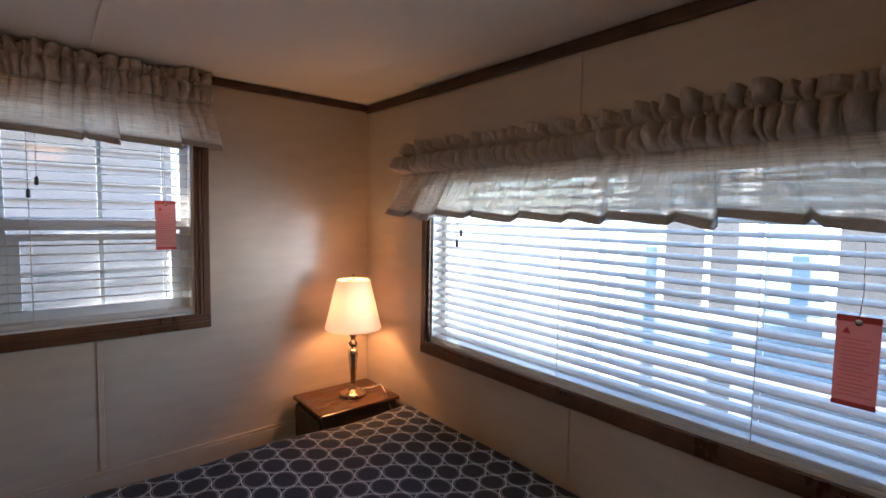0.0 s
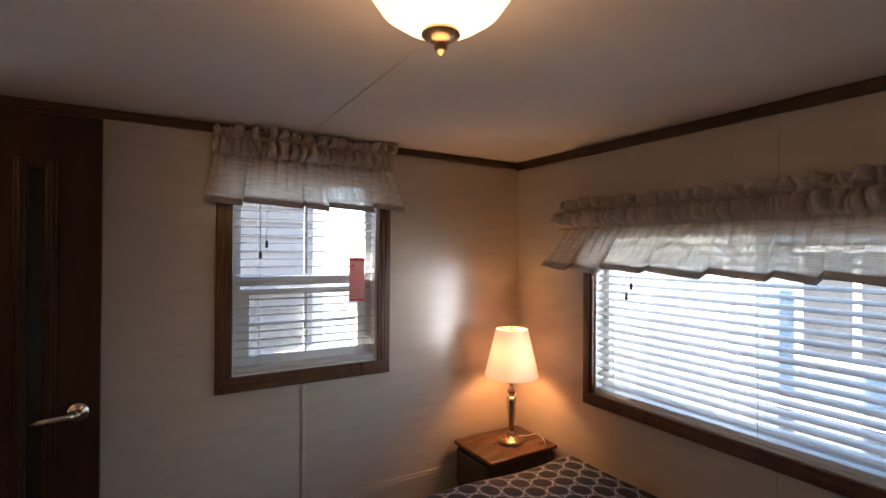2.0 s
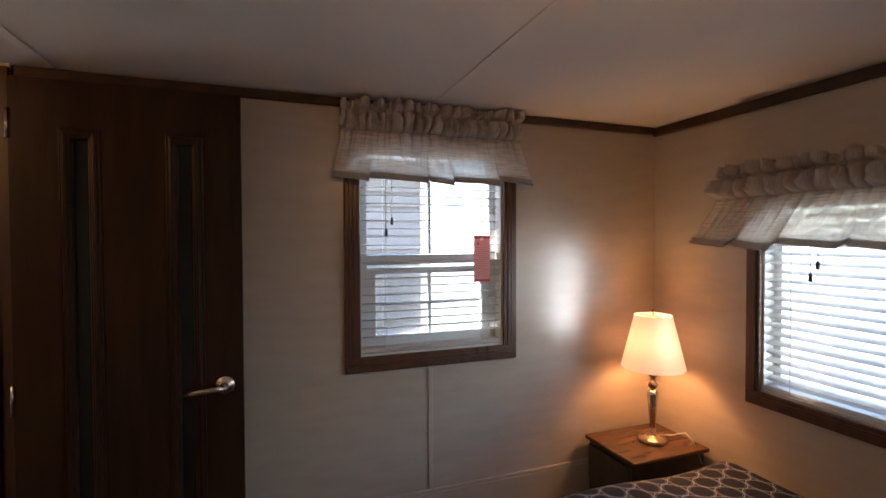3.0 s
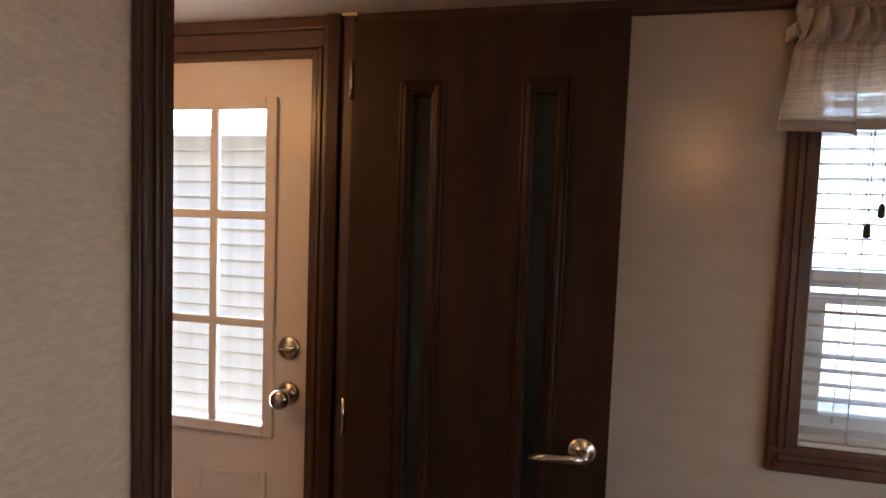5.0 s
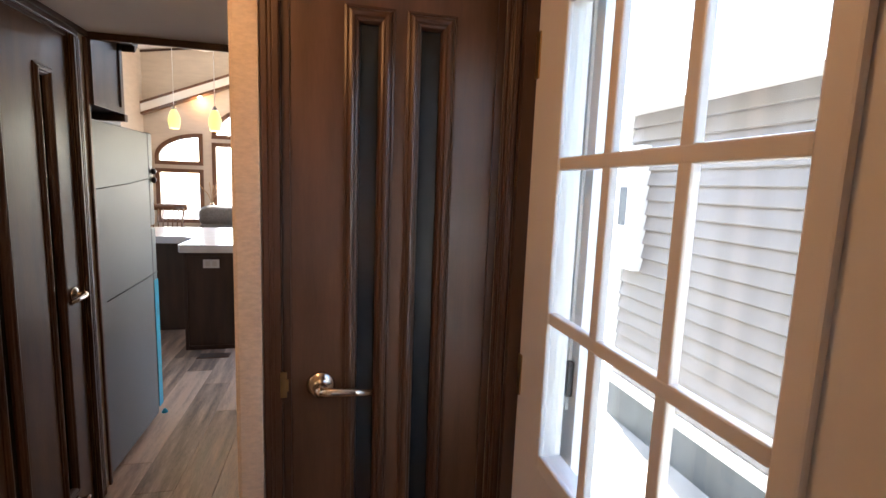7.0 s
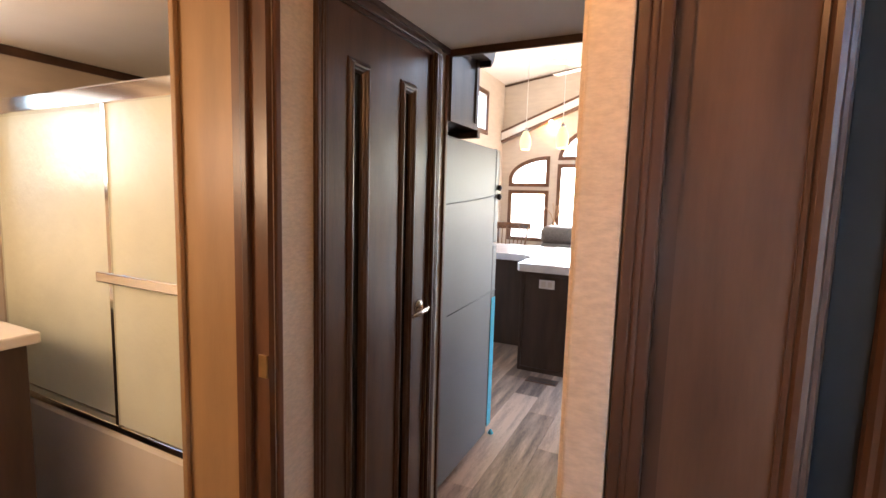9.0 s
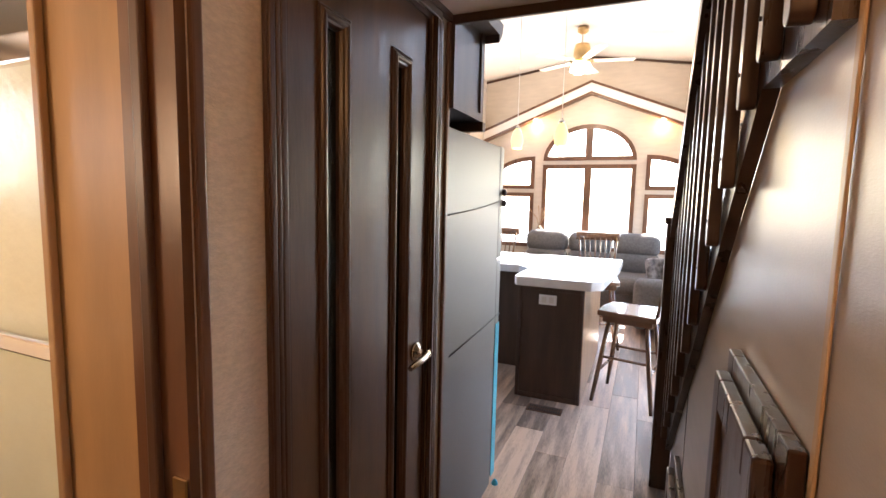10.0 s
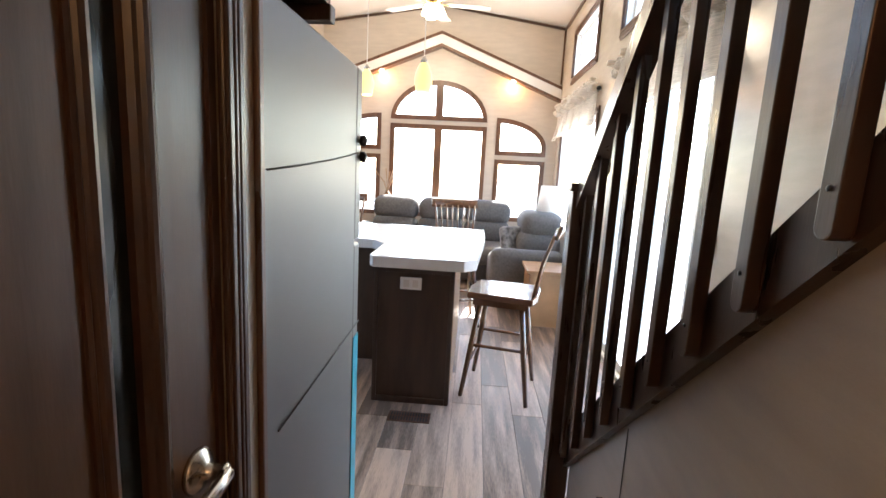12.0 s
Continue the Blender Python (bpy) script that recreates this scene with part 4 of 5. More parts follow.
def bed():
    e = thing("bed", (-1.18, 1.0, 0), "bed with a navy quilt of pale interlocking rings", "bed")
    hw, y0, y1 = 0.76, -0.93, 0.72
    part("base", boxes([(-hw + 0.05, hw - 0.05, y0 + 0.02, y1 - 0.05, 0.0, 0.28)]), M_PANEL, e)
    part("mattress", box(-hw + 0.02, hw - 0.02, y0 + 0.01, y1 - 0.02, 0.28, 0.5, 0.05, 3), M_WHITE, e)

    def cover(u, v):
        span, fall = 2 * hw, 0.36
        s = (u - 0.5) * (span + 2 * fall)
        x, dz = max(-hw, min(hw, s)), max(0.0, abs(s) - hw)
        yy = y0 + v * (y1 - y0 + fall)
        dzy = max(0.0, yy - y1)
        y = min(yy, y1)
        z = 0.565 - max(dz, dzy) + 0.012 * math.sin(9 * x + 3 * y) * math.sin(7 * y) + 0.02 * math.exp(-((x * x) + (y * y)) * 1.5)
        edge = max(0.0, 1 - min(hw - abs(x), 0.09) / 0.09) * (1 if dz == 0 else 0)
        z -= 0.035 * edge * edge
        if dz > 0:
            z -= 0.035
        out = 0.02 * math.sin(min(dz, 0.1) / 0.1 * 1.57) + 0.012 * math.sin(14 * y) * min(dz / 0.2, 1)
        return (x + math.copysign(out, s) if dz else x, y + 0.02 * min(dzy / 0.1, 1), z)
    bm = sheet(70, 60, cover)
    uvl = bm.loops.layers.uv.new("UVMap")
    for f in bm.faces:
        for l in f.loops:
            c = l.vert.co
            side = max(0.0, 0.565 - c.z)
            l[uvl].uv = (c.x + (math.copysign(side, c.x) if abs(c.x) > hw - 0.05 else 0), c.y + (side if c.y > y1 - 0.02 else 0))
    part("quilt", bm, M_QUILT, e, "navy quilt with pale interlocking rings")
    return e


bed()


def hang_tag(base, w, h, rz, label):
    e = thing("hang_tag", base, label, "tag", "blind warning tags", rz)
    part("card", soften(boxes([(-w / 2, w / 2, -0.001, 0.001, 0, h)]), 0.0008), M_TAGPALE, e)
    for k in range(15):
        part("print_line", boxes([(-w * (0.4 - 0.07 * (k % 2)), w * (0.4 - 0.11 * (k * 5 % 3)), -0.0022, -0.0012, h * (0.12 + 0.044 * k), h * (0.131 + 0.044 * k))]), M_TAGINK, e)
    for lo, hi in ((0.0, 0.055), (0.93, 1.0)):
        part("band", boxes([(-w / 2, w / 2, -0.0022, -0.0012, h * lo, h * hi)]), M_TAG, e)
    part("picture", prism([(-w * 0.36, h * 0.8), (-w * 0.16, h * 0.8), (-w * 0.26, h * 0.87)], "y", -0.0022, -0.0012), M_TAG, e)
    part("eyelet", moved(lathe([(0.003, 0), (0.007, 0), (0.007, 0.002), (0.003, 0.002)], 14), Matrix.Translation((0, -0.001, h * 0.93)) @ Matrix.Rotation(radians(90), 4, "X")), M_CHROME, e)
    part("string", tube([(0, 0, h), (0.004, 0, h + 0.05), (0, 0, h + 0.16)], 0.0012, 5), M_WHITE, e)
    return e


hang_tag((-0.012, 0.966, 1.295), 0.075, 0.2, -90, "red printed warning tag hanging on the blind")
hang_tag((-2.04, 0.012, 1.055), 0.075, 0.2, 180, "red printed warning tag hanging on the long blind")


def cord_pull(base, rz):
    e = thing("blind_cord", base, "two white blind cords with small dark tassels", "cord", "blind cords", rz)
    for x, z in ((-0.012, 0.0), (0.012, 0.045)):
        part("cord", tube([(x, 0, z + 0.02), (x, 0, 0.26)], 0.0014, 5), M_WHITE, e)
        part("tassel", lathe([(0.003, z + 0.024), (0.006, z + 0.018), (0.007, z - 0.004), (0.003, z - 0.008)], 10, x, 0), M_DARKPLASTIC, e)


cord_pull((-0.008, 1.375, 1.5), -90)
cord_pull((-0.75, 0.01, 1.33), 180)

# ---------------- bathroom ----------------


def shower():
    e = thing("shower", (-2.59, 4.0, 0), "shower with sliding obscure glass doors in satin rails", "shower")
    x0, x1 = -0.66, 0.785
    part("tub", boxes([(x0, x1, -0.03, 0.78, 0, 0.485)], 0.02), M_TUB, e)
    part("header", box(x0, x1, -0.04, 0.03, 1.70, 1.765, 0.008), M_CHROME, e)
    part("sill_rail", box(x0, x1, -0.03, 0.03, 0.487, 0.515, 0.006), M_CHROME, e)
    for a, b, y in ((0.25, x1 - 0.005, -0.02), (x0 + 0.005, 0.40, 0.012)):
        g = part("glass_door", box(a, b, y - 0.003, y + 0.003, 0.52, 1.70), M_GLASSWALL, e, "rippled obscure glass")
        for p, q in ((a - 0.008, a + 0.012), (b - 0.012, b + 0.004)):
            part("stile", box(p, q, y - 0.009, y + 0.009, 0.52, 1.70), M_CHROME, g)
    part("towel_bar", box(0.25, 0.77, -0.078, -0.062, 1.075, 1.113, 0.005), M_CHROME, e)
    for p in (0.27, 0.74):
        part("bar_post", box(p, p + 0.015, -0.064, -0.022, 1.085, 1.10), M_CHROME, e)
    part("surround", boxes([(x0, x1, 0.76, 0.78, 0.48, CEIL - 0.01)]), M_TUB, e)


shower()
v = thing("vanity", (-2.86, 3.48, 0), "vanity with a pale top and dark base", "vanity")
part("top", soften(boxes([(-0.5, 0.46, -0.28, 0.30, 0.88, 0.92)]), 0.008), M_TUB, v)
part("body", boxes([(-0.48, 0.43, -0.28, 0.27, 0.0, 0.88)]), M_PANEL, v)
vl = thing("vanity_light", (-2.5, 2.662, 1.75), "brass wall light with three lit glass shades", "wall light")
part("back_plate", box(-0.3, 0.3, 0.0, 0.02, -0.03, 0.03, 0.004), M_BRASS, vl)
for x in (-0.2, 0.0, 0.2):
    part("glass_shade", lathe([(0.02, -0.02), (0.04, -0.05), (0.055, -0.1), (0.002, -0.099)], 18, x, 0.075), M_BOWL, vl)
    part("arm", tube([(x, 0.02, 0.0), (x, 0.075, 0.01), (x, 0.075, -0.02)], 0.008, 8), M_BRASS, vl)
lamp("bath_bulb", "POINT", pose(-2.5, 2.80, 1.58), BATH_W, (1.0, 0.68, 0.4), 0.2)
hl = thing("hall_light", (-0.76, 3.12, CEIL - 0.002), "flush lit ceiling light in the hall", "ceiling light")
part("diffuser", lathe([(0.1, 0), (0.1, -0.02), (0.07, -0.04), (0.002, -0.046)], 30), M_BOWL, hl)
lamp("hall_bulb", "POINT", pose(-0.76, 3.12, CEIL - 0.12), HALL_W, WARM, 0.06)
setting("trim_bath_stop", soften(boxes([(-1.508, -1.484, 3.842, 3.855, 0, 1.97)]), 0.004), M_CASE, "door stop strip on the bathroom jamb", "trim")
setting("trim_shower_edge", soften(boxes([(-1.812, -1.79, 3.868, 3.884, 0, CEIL - 0.02)]), 0.004), M_WARMSHADE, "thin edge strip of the shower wall in the same warm-shaded tan", "trim")
st = thing("strike_plate", (-1.447, 3.874 - 0.022, 0.955), "small brass strike plate on the bathroom jamb", "strike plate")
part("plate", boxes([(-0.014, 0.014, -0.002, 0.002, -0.03, 0.03)]), M_BRASS, st)

sc = thing("strike_plate", (-0.5215, 3.574, 0.985), "small brass strike plate on the closet casing", "strike plate")
part("plate", boxes([(-0.006, 0.008, -0.003, 0.002, -0.03, 0.03)], 0.001), M_BRASS, sc)
part("lip", boxes([(0.004, 0.012, -0.007, -0.003, -0.014, 0.014)], 0.001), M_BRASS, sc)

# ---------------- kitchen ----------------


def fridge():
    e = thing("refrigerator", (-1.80, 5.2, 0), "graphite refrigerator with blue film on its door edge", "refrigerator")
    part("body", box(-0.36, 0.37, -0.33, 0.30, 0.03, 1.68, 0.006), M_FRIDGE, e)
    part("freezer_door", box(-0.36, 0.368, 0.305, 0.375, 1.16, 1.685, 0.01), M_FRIDGE, e)
    part("lower_door", box(-0.36, 0.368, 0.305, 0.375, 0.06, 1.15, 0.01), M_FRIDGE, e)
    part("film", boxes([(0.3685, 0.3705, 0.312, 0.372, 0.06, 0.84)]), M_BLUEFILM, e, "blue protective film")
    for z in (1.47, 1.42):
        part("hinge_knob", moved(lathe([(0.004, 0), (0.016, 0.004), (0.018, 0.016), (0.006, 0.024)], 14), Matrix.Translation((0.368, 0.35, z)) @ Matrix.Rotation(radians(90), 4, "Y")), M_DARKPLASTIC, e)
    part("cord", tube([(0.3725, -0.32, 1.378), (0.3725, -0.15, 1.388), (0.3725, 0.05, 1.403), (0.3725, 0.22, 1.42), (0.3725, 0.34, 1.435)], 0.002, 6), M_CORD, e, "grey tie cord")
    part("cord", tube([(0.3725, -0.28, 0.86), (0.3725, 0.05, 0.87), (0.374, 0.36, 0.885)], 0.002, 6), M_CORD, e, "grey tie cord")
    part("knot", lathe([(0.002, -0.03), (0.014, -0.015), (0.018, 0.005), (0.01, 0.02), (0.002, 0.028)], 10, 0.38, 0.36), M_BLUEFILM, e)
    for x in (-0.3, 0.3):
        for y in (-0.28, 0.25):
            part("foot", lathe([(0.02, 0), (0.02, 0.03), (0.01, 0.031)], 12, x, y), M_DARKPLASTIC, e)


fridge()
c = thing("fridge_cabinet", (-1.8, 4.85, 0), "dark wood wall cabinet with crown above the refrigerator", "cabinet")
part("body", box(-0.36, 0.385, 0.003, 0.31, 1.735, 2.06, 0.003), M_PANEL, c)
part("side_frame", boxes([(0.385, 0.393, 0.003, 0.03, 1.735, 2.06), (0.385, 0.393, 0.28, 0.31, 1.735, 2.06), (0.385, 0.393, 0.03, 0.28, 1.735, 1.765)]), M_PANEL, c)
part("crown", prism([(0.31, 2.03), (0.345, 2.065), (0.355, 2.09), (0.36, 2.11), (0.0, 2.11), (0.0, 2.06), (0.31, 2.06)], "x", -0.36, 0.45), M_PANEL, c)
part("light_rail", boxes([(-0.36, 0.40, 0.29, 0.325, 1.70, 1.735)], 0.003), M_PANEL, c)
setting("trim_fridge_panel", soften(boxes([(-1.43, -1.418, 4.832, 4.853, 0, CEIL - 0.025)]), 0.004), M_TRIM, "tall brown filler strip beside the refrigerator", "trim")


def island():
    e = thing("kitchen_island", (-1.4, 7.4, 0), "dark wood kitchen island", "island")
    part("body", boxes([(-0.21, 0.245, -0.69, 0.65, 0.0, 0.84)]), M_PANEL, e)
    for p, q, lo, hi in ((-0.215, -0.19, 0, 0.84), (0.225, 0.25, 0, 0.84), (-0.19, 0.225, 0.0, 0.035), (-0.19, 0.225, 0.80, 0.84)):
        part("end_stile", soften(boxes([(p, q, -0.705, -0.69, lo, hi)]), 0.003), M_PANEL, e)
    part("side_panel", soften(boxes([(0.245, 0.253, -0.69, 0.65, 0.0, 0.84)]), 0.002), mat("light_side_panel", (0.3, 0.19, 0.11), 0.35, var=0.2, scale=3, stretch=(6, 6, 0.8)), e, "light brown side panel")
    part("wing", boxes([(-0.9, -0.215, -0.1, 0.65, 0.0, 0.84)]), M_PANEL, e)
    o = part("outlet", soften(boxes([(-0.065, 0.06, -0.697, -0.690, 0.70, 0.772)]), 0.002), M_VINYL, e, "white double outlet plate")
    part("socket", boxes([(-0.045, -0.012, -0.7, -0.697, 0.715, 0.757), (0.008, 0.04, -0.7, -0.697, 0.715, 0.757)]), M_WHITE, o)
    t = thing("countertop", (-1.4, 7.4, 0.84), "white laminate countertop with clipped corners on the island", "countertop")
    part("slab", soften(prism([(-0.235, -0.75), (-0.21, -0.79), (0.30, -0.79), (0.37, -0.72), (0.43, 0.2), (0.43, 0.7), (-1.0, 0.7), (-1.0, -0.2), (-0.34, -0.2), (-0.235, -0.33)], "z", 0.0, 0.065), 0.006), M_COUNTER, t)


island()


def stool(base, rz, label):
    e = thing("bar_stool", base, label, "stool", "bar stools", rz)
    part("seat", soften(prism([(-0.2, -0.19), (-0.22, 0.0), (-0.2, 0.19), (0.2, 0.21), (0.22, 0.1), (0.22, -0.1), (0.2, -0.21)], "z", 0.63, 0.67), 0.01), M_OAK, e)
    part("swivel", boxes([(-0.17, 0.17, -0.16, 0.16, 0.585, 0.63)], 0.005), M_OAK, e)
    for x, y in ((-1, -1), (-1, 1), (1, -1), (1, 1)):
        part("leg", tube([(x * 0.13, y * 0.13, 0.59), (x * 0.165, y * 0.165, 0.3), (x * 0.205, y * 0.2, 0.0)], [0.016, 0.018, 0.014], 8), M_OAK, e)
    k = 0.162
    for d in (-k, k):
        part("stretcher", tube([(-k, d, 0.33), (k, d, 0.33)], 0.01, 8), M_OAK, e)
        part("stretcher", tube([(d, -k, 0.24), (d, k, 0.24)], 0.01, 8), M_OAK, e)
    for k in range(8):
        y = -0.155 + 0.31 * k / 7
        part("spindle", tube([(0.19, y, 0.66), (0.235, y * 1.15, 0.9), (0.29, y * 1.25, 1.06)], 0.007 if 0 < k < 7 else 0.012, 6), M_OAK, e)
    part("top_rail", sheet(12, 2, lambda u, v: (0.285 + 0.025 * v + 0.03 * (1 - (2 * u - 1) ** 2), (u - 0.5) * 0.44, 1.04 + 0.075 * v), 0.018), M_OAK, e)
    return e


stool((-0.84, 7.0, 0), -12, "swivel wooden bar stool with spindle back")
stool((-1.2, 8.35, 0), 100, "wooden bar stool at the far side of the island")
stool((-2.35, 8.5, 0), 95, "wooden bar stool beside the counter wing")


def register():
    e = thing("floor_register", (-1.36, 6.535, 0), "brown slotted floor vent register", "vent")
    part("frame", soften(wall_boxes("x", -0.055, 0.055, -0.12, 0.12, 0.0, 0.004, []), 0.001), M_TRIM, e)
    for r in (-1, 1):
        for k in range(14):
            part("slot", boxes([(-0.105 + k * 0.0155, -0.105 + k * 0.0155 + 0.008, r * 0.024 - 0.018, r * 0.024 + 0.018, 0.0045, 0.0055)]), M_DARKPLASTIC, e)
    e.children[0].matrix_basis = Matrix.Rotation(radians(90), 4, "Z")


register()

# ---------------- stairs ----------------
SL = 0.9


def sz(y):
    """Height of the stringer's lower edge."""
    return 0.35 + 0.885 * (5.74 - y)


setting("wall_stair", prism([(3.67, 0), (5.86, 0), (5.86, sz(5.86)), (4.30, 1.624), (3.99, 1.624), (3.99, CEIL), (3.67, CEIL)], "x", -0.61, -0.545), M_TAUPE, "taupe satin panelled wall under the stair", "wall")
batten("trim_batten_stair", -0.616, -0.612, 3.968, 3.984, 0, CEIL - 0.01, mat("tan_batten", (0.4, 0.26, 0.14), 0.45, var=0.15, scale=6, stretch=(4, 4, 0.8)))
batten("trim_batten_stair_low", -0.613, -0.611, 5.28, 5.284, 0, 0.73, M_SUB)


def staircase():
    e = thing("staircase", (-0.3, 5.0, 0), "dark wood stair with slatted balustrade up to the loft", "stairs")
    dx, dy = 0.3, -5.0
    th = 0.135
    part("stringer", moved(prism([(5.92, sz(5.92) - 0.02), (4.305, 1.624), (3.99, 1.624), (3.99, 1.725), (4.27, 1.76), (5.92, sz(5.92) + th + 0.02)], "x", -0.636, -0.6102), pose(dx, dy, 0)), M_WOODDK, e)
    part("stringer", moved(prism([(5.92, sz(5.92) - 0.02), (4.30, 1.624), (4.30, 1.74), (5.92, sz(5.92) + th + 0.02)], "x", -0.03, -0.004), pose(dx, dy, 0)), M_WOODDK, e)
    for k in range(8):
        y = 5.75 - k * 0.185
        part("tread", soften(boxes([(-0.60 + dx, -0.035 + dx, y - 0.2 + dy, y + dy, sz(y) - 0.02, sz(y) + 0.015)]), 0.004), M_WOODDK, e)
    part("landing", boxes([(-0.60 + dx, -0.005 + dx, 3.68 + dy, 4.27 + dy, 1.63, 1.73)]), M_WOODDK, e)
    nx = -0.70
    part("newel", soften(boxes([(-0.70 + dx, -0.612 + dx, 5.87 + dy, 5.96 + dy, 0, 1.34)]), 0.004), M_WOODDK, e)
    part("newel_cap", soften(boxes([(-0.71 + dx, -0.602 + dx, 5.86 + dy, 5.97 + dy, 1.34, 1.37)]), 0.005), M_WOODDK, e)
    part("handrail", moved(prism([(5.90, 1.25), (5.90, 1.34), (4.30, 1.34 + 0.85 * 1.6), (4.30, 1.25 + 0.85 * 1.6)], "x", -0.685, -0.62), pose(dx, dy, 0)), M_WOODDK, e)
    ys = [5.822 - 0.1478 * k for k in range(13)]
    for y in ys:
        z0 = sz(y) + 0.012 if y > 4.30 else 1.64
        z1 = 1.27 + 0.85 * (5.90 - y) if y > 4.3 else 2.9
        b = prism([(-0.016 + 0.016 * (1 - math.cos(math.pi * i / 8)), -0.016 * math.sin(math.pi * i / 8) + 0.016) for i in range(9)] + [(0.016, z1 - z0), (-0.016, z1 - z0)], "x", -0.026, 0.0)
        p = part("baluster", soften(moved(b, pose(-0.638 + dx, y + dy, z0)), 0.002), M_WOODDK, e)
        part("screw", moved(lathe([(0.001, 0), (0.004, 0.0), (0.004, 0.002), (0.001, 0.003)], 8), Matrix.Translation((-0.664 + dx, y + dy, z0 + 0.06)) @ Matrix.Rotation(radians(-90), 4, "Y")), M_DARKPLASTIC, p)


staircase()
sw = thing("light_switch", (-0.611, 3.88, 0.93), "white rocker light switch plate on the stair wall", "switch")
part("plate", soften(boxes([(-0.006, 0, -0.036, 0.036, 0, 0.115)]), 0.002), M_VINYL, sw)
part("rocker", boxes([(-0.011, -0.006, -0.015, 0.015, 0.03, 0.085)]), M_WHITE, sw)


def stair_cabinet(y0, y1, z0, z1, label):
    e = thing("stair_cabinet_door", (-0.612, (y0 + y1) / 2, z0), label, "cabinet door", "doors under the stair")
    h, w = z1 - z0, (y1 - y0) / 2
    f = 0.05
    for p, q, lo, hi in ((-w, -w + f, 0, h), (w - f, w, 0, h), (-w + f, w - f, 0, f), (-w + f, w - f, h - f, h)):
        part("face_frame", soften(boxes([(-0.02, 0, p, q, lo, hi)]), 0.003), M_WOODDK, e)
    g = 0.035
    d = part("door", boxes([(-0.036, -0.021, -w + g + 0.05, w - g - 0.05, g + 0.05, h - g - 0.05)]), M_WOODDK, e)
    for p, q, lo, hi in ((-w + g, -w + g + 0.06, g, h - g), (w - g - 0.06, w - g, g, h - g), (-w + g + 0.06, w - g - 0.06, g, g + 0.06), (-w + g + 0.06, w - g - 0.06, h - g - 0.06, h - g)):
        part("door_rail", soften(boxes([(-0.046, -0.0215, p, q, lo, hi)]), 0.005), M_WOODDK, d)


stair_cabinet(4.0, 4.42, 0.3, 1.155, "dark framed cabinet door in the stair wall")
stair_cabinet(4.98, 5.42, 0.06, 0.42, "small dark framed cabinet door low in the stair wall")

# ---------------- living room ----------------


def chevron():
    lo, hi, sl = 3.04, 3.16, 0.40
    for nm, z0, z1, m, y0 in (("trim_gable_beam", lo, hi, M_WHITE, LEN - 0.12), ("trim_gable_beam_top", hi, hi + 0.035, M_TRIM, LEN - 0.14), ("trim_gable_beam_bottom", lo - 0.035, lo, M_TRIM, LEN - 0.13)):
        hw = W / 2 - 0.01
        setting(nm, prism([(CX - hw, z0 - sl * hw), (CX, z0), (CX + hw, z0 - sl * hw), (CX + hw, z1 - sl * hw), (CX, z1), (CX - hw, z1 - sl * hw)], "y", y0, LEN - 0.003), m,
                "white beam with brown edges across the gable", "trim")


chevron()
for x in (CX - 0.8, CX + 0.98):
    z = 3.005 - 0.4 * abs(x - CX)
    e = thing("spotlight", (x, LEN - 0.1, z), "small lit spotlight under the gable beam", "spotlight", "gable spotlights")
    part("can", lathe([(0.002, 0.0), (0.03, 0.0), (0.03, -0.03), (0.024, -0.035), (0.002, -0.034)], 16), M_BULB, e)
    lamp("gable_spot", "POINT", pose(x, LEN - 0.14, z - 0.08), SPOT_W, WARM, 0.03)
hwv = W / 2
setting("trim_vault_gable", prism([(-W, EAVE - 0.05), (CX, RIDGE - 0.03), (0, EAVE - 0.05), (0, EAVE - 0.022), (CX, RIDGE - 0.002), (-W, EAVE - 0.022)], "y", LEN - 0.02, LEN - 0.002), M_CROWN, "dark strip where gable meets ceiling", "trim")
setting("trim_vault_east", boxes([(-0.02, -0.002, LOFT, LEN - 0.02, EAVE - 0.06, EAVE - 0.025)]), M_TRIM, "brown strip under the vault", "trim")
setting("trim_corner_north", boxes([(-0.02, -0.002, LEN - 0.02, LEN - 0.002, 2.6, EAVE - 0.06)]), M_TRIM, "brown corner strip", "trim")


def ceiling_fan():
    e = thing("ceiling_fan", (CX, 9.49, 3.53), "white five-blade ceiling fan with lit glass shades", "ceiling fan")
    part("canopy", lathe([(0.065, 0.01), (0.065, -0.04), (0.02, -0.07), (0.002, -0.071)], 20), M_BRASS, e)
    part("downrod", lathe([(0.014, -0.06), (0.014, -0.2), (0.002, -0.201)], 12), M_WHITE, e)
    part("motor", lathe([(0.03, -0.17), (0.085, -0.19), (0.1, -0.25), (0.1, -0.33), (0.07, -0.38), (0.04, -0.42), (0.002, -0.421)], 28), M_BRASS, e, "brass and white motor housing")
    for k in range(5):
        b = soften(prism([(0.14, -0.05), (0.6, -0.068), (0.62, 0.0), (0.6, 0.068), (0.14, 0.05)], "z", -0.385, -0.378), 0.002)
        m = Matrix.Rotation(radians(72 * k + 10), 4, "Z")
        p = part("blade", moved(b, m), M_WHITE, e)
        part("arm", moved(boxes([(0.07, 0.17, -0.02, 0.02, -0.39, -0.385)]), m), M_BRASS, p)
    for k in range(4):
        a = radians(90 * k + 30)
        part("light_shade", lathe([(0.02, -0.40), (0.03, -0.42), (0.055, -0.48), (0.06, -0.51), (0.002, -0.511)], 18, 0.085 * math.cos(a), 0.085 * math.sin(a)), M_BULB, e, "lit frosted glass shade")


ceiling_fan()
lamp("fan_bulb", "POINT", pose(CX, 9.49, 2.93), FAN_W, (1.0, 0.8, 0.55), 0.12)


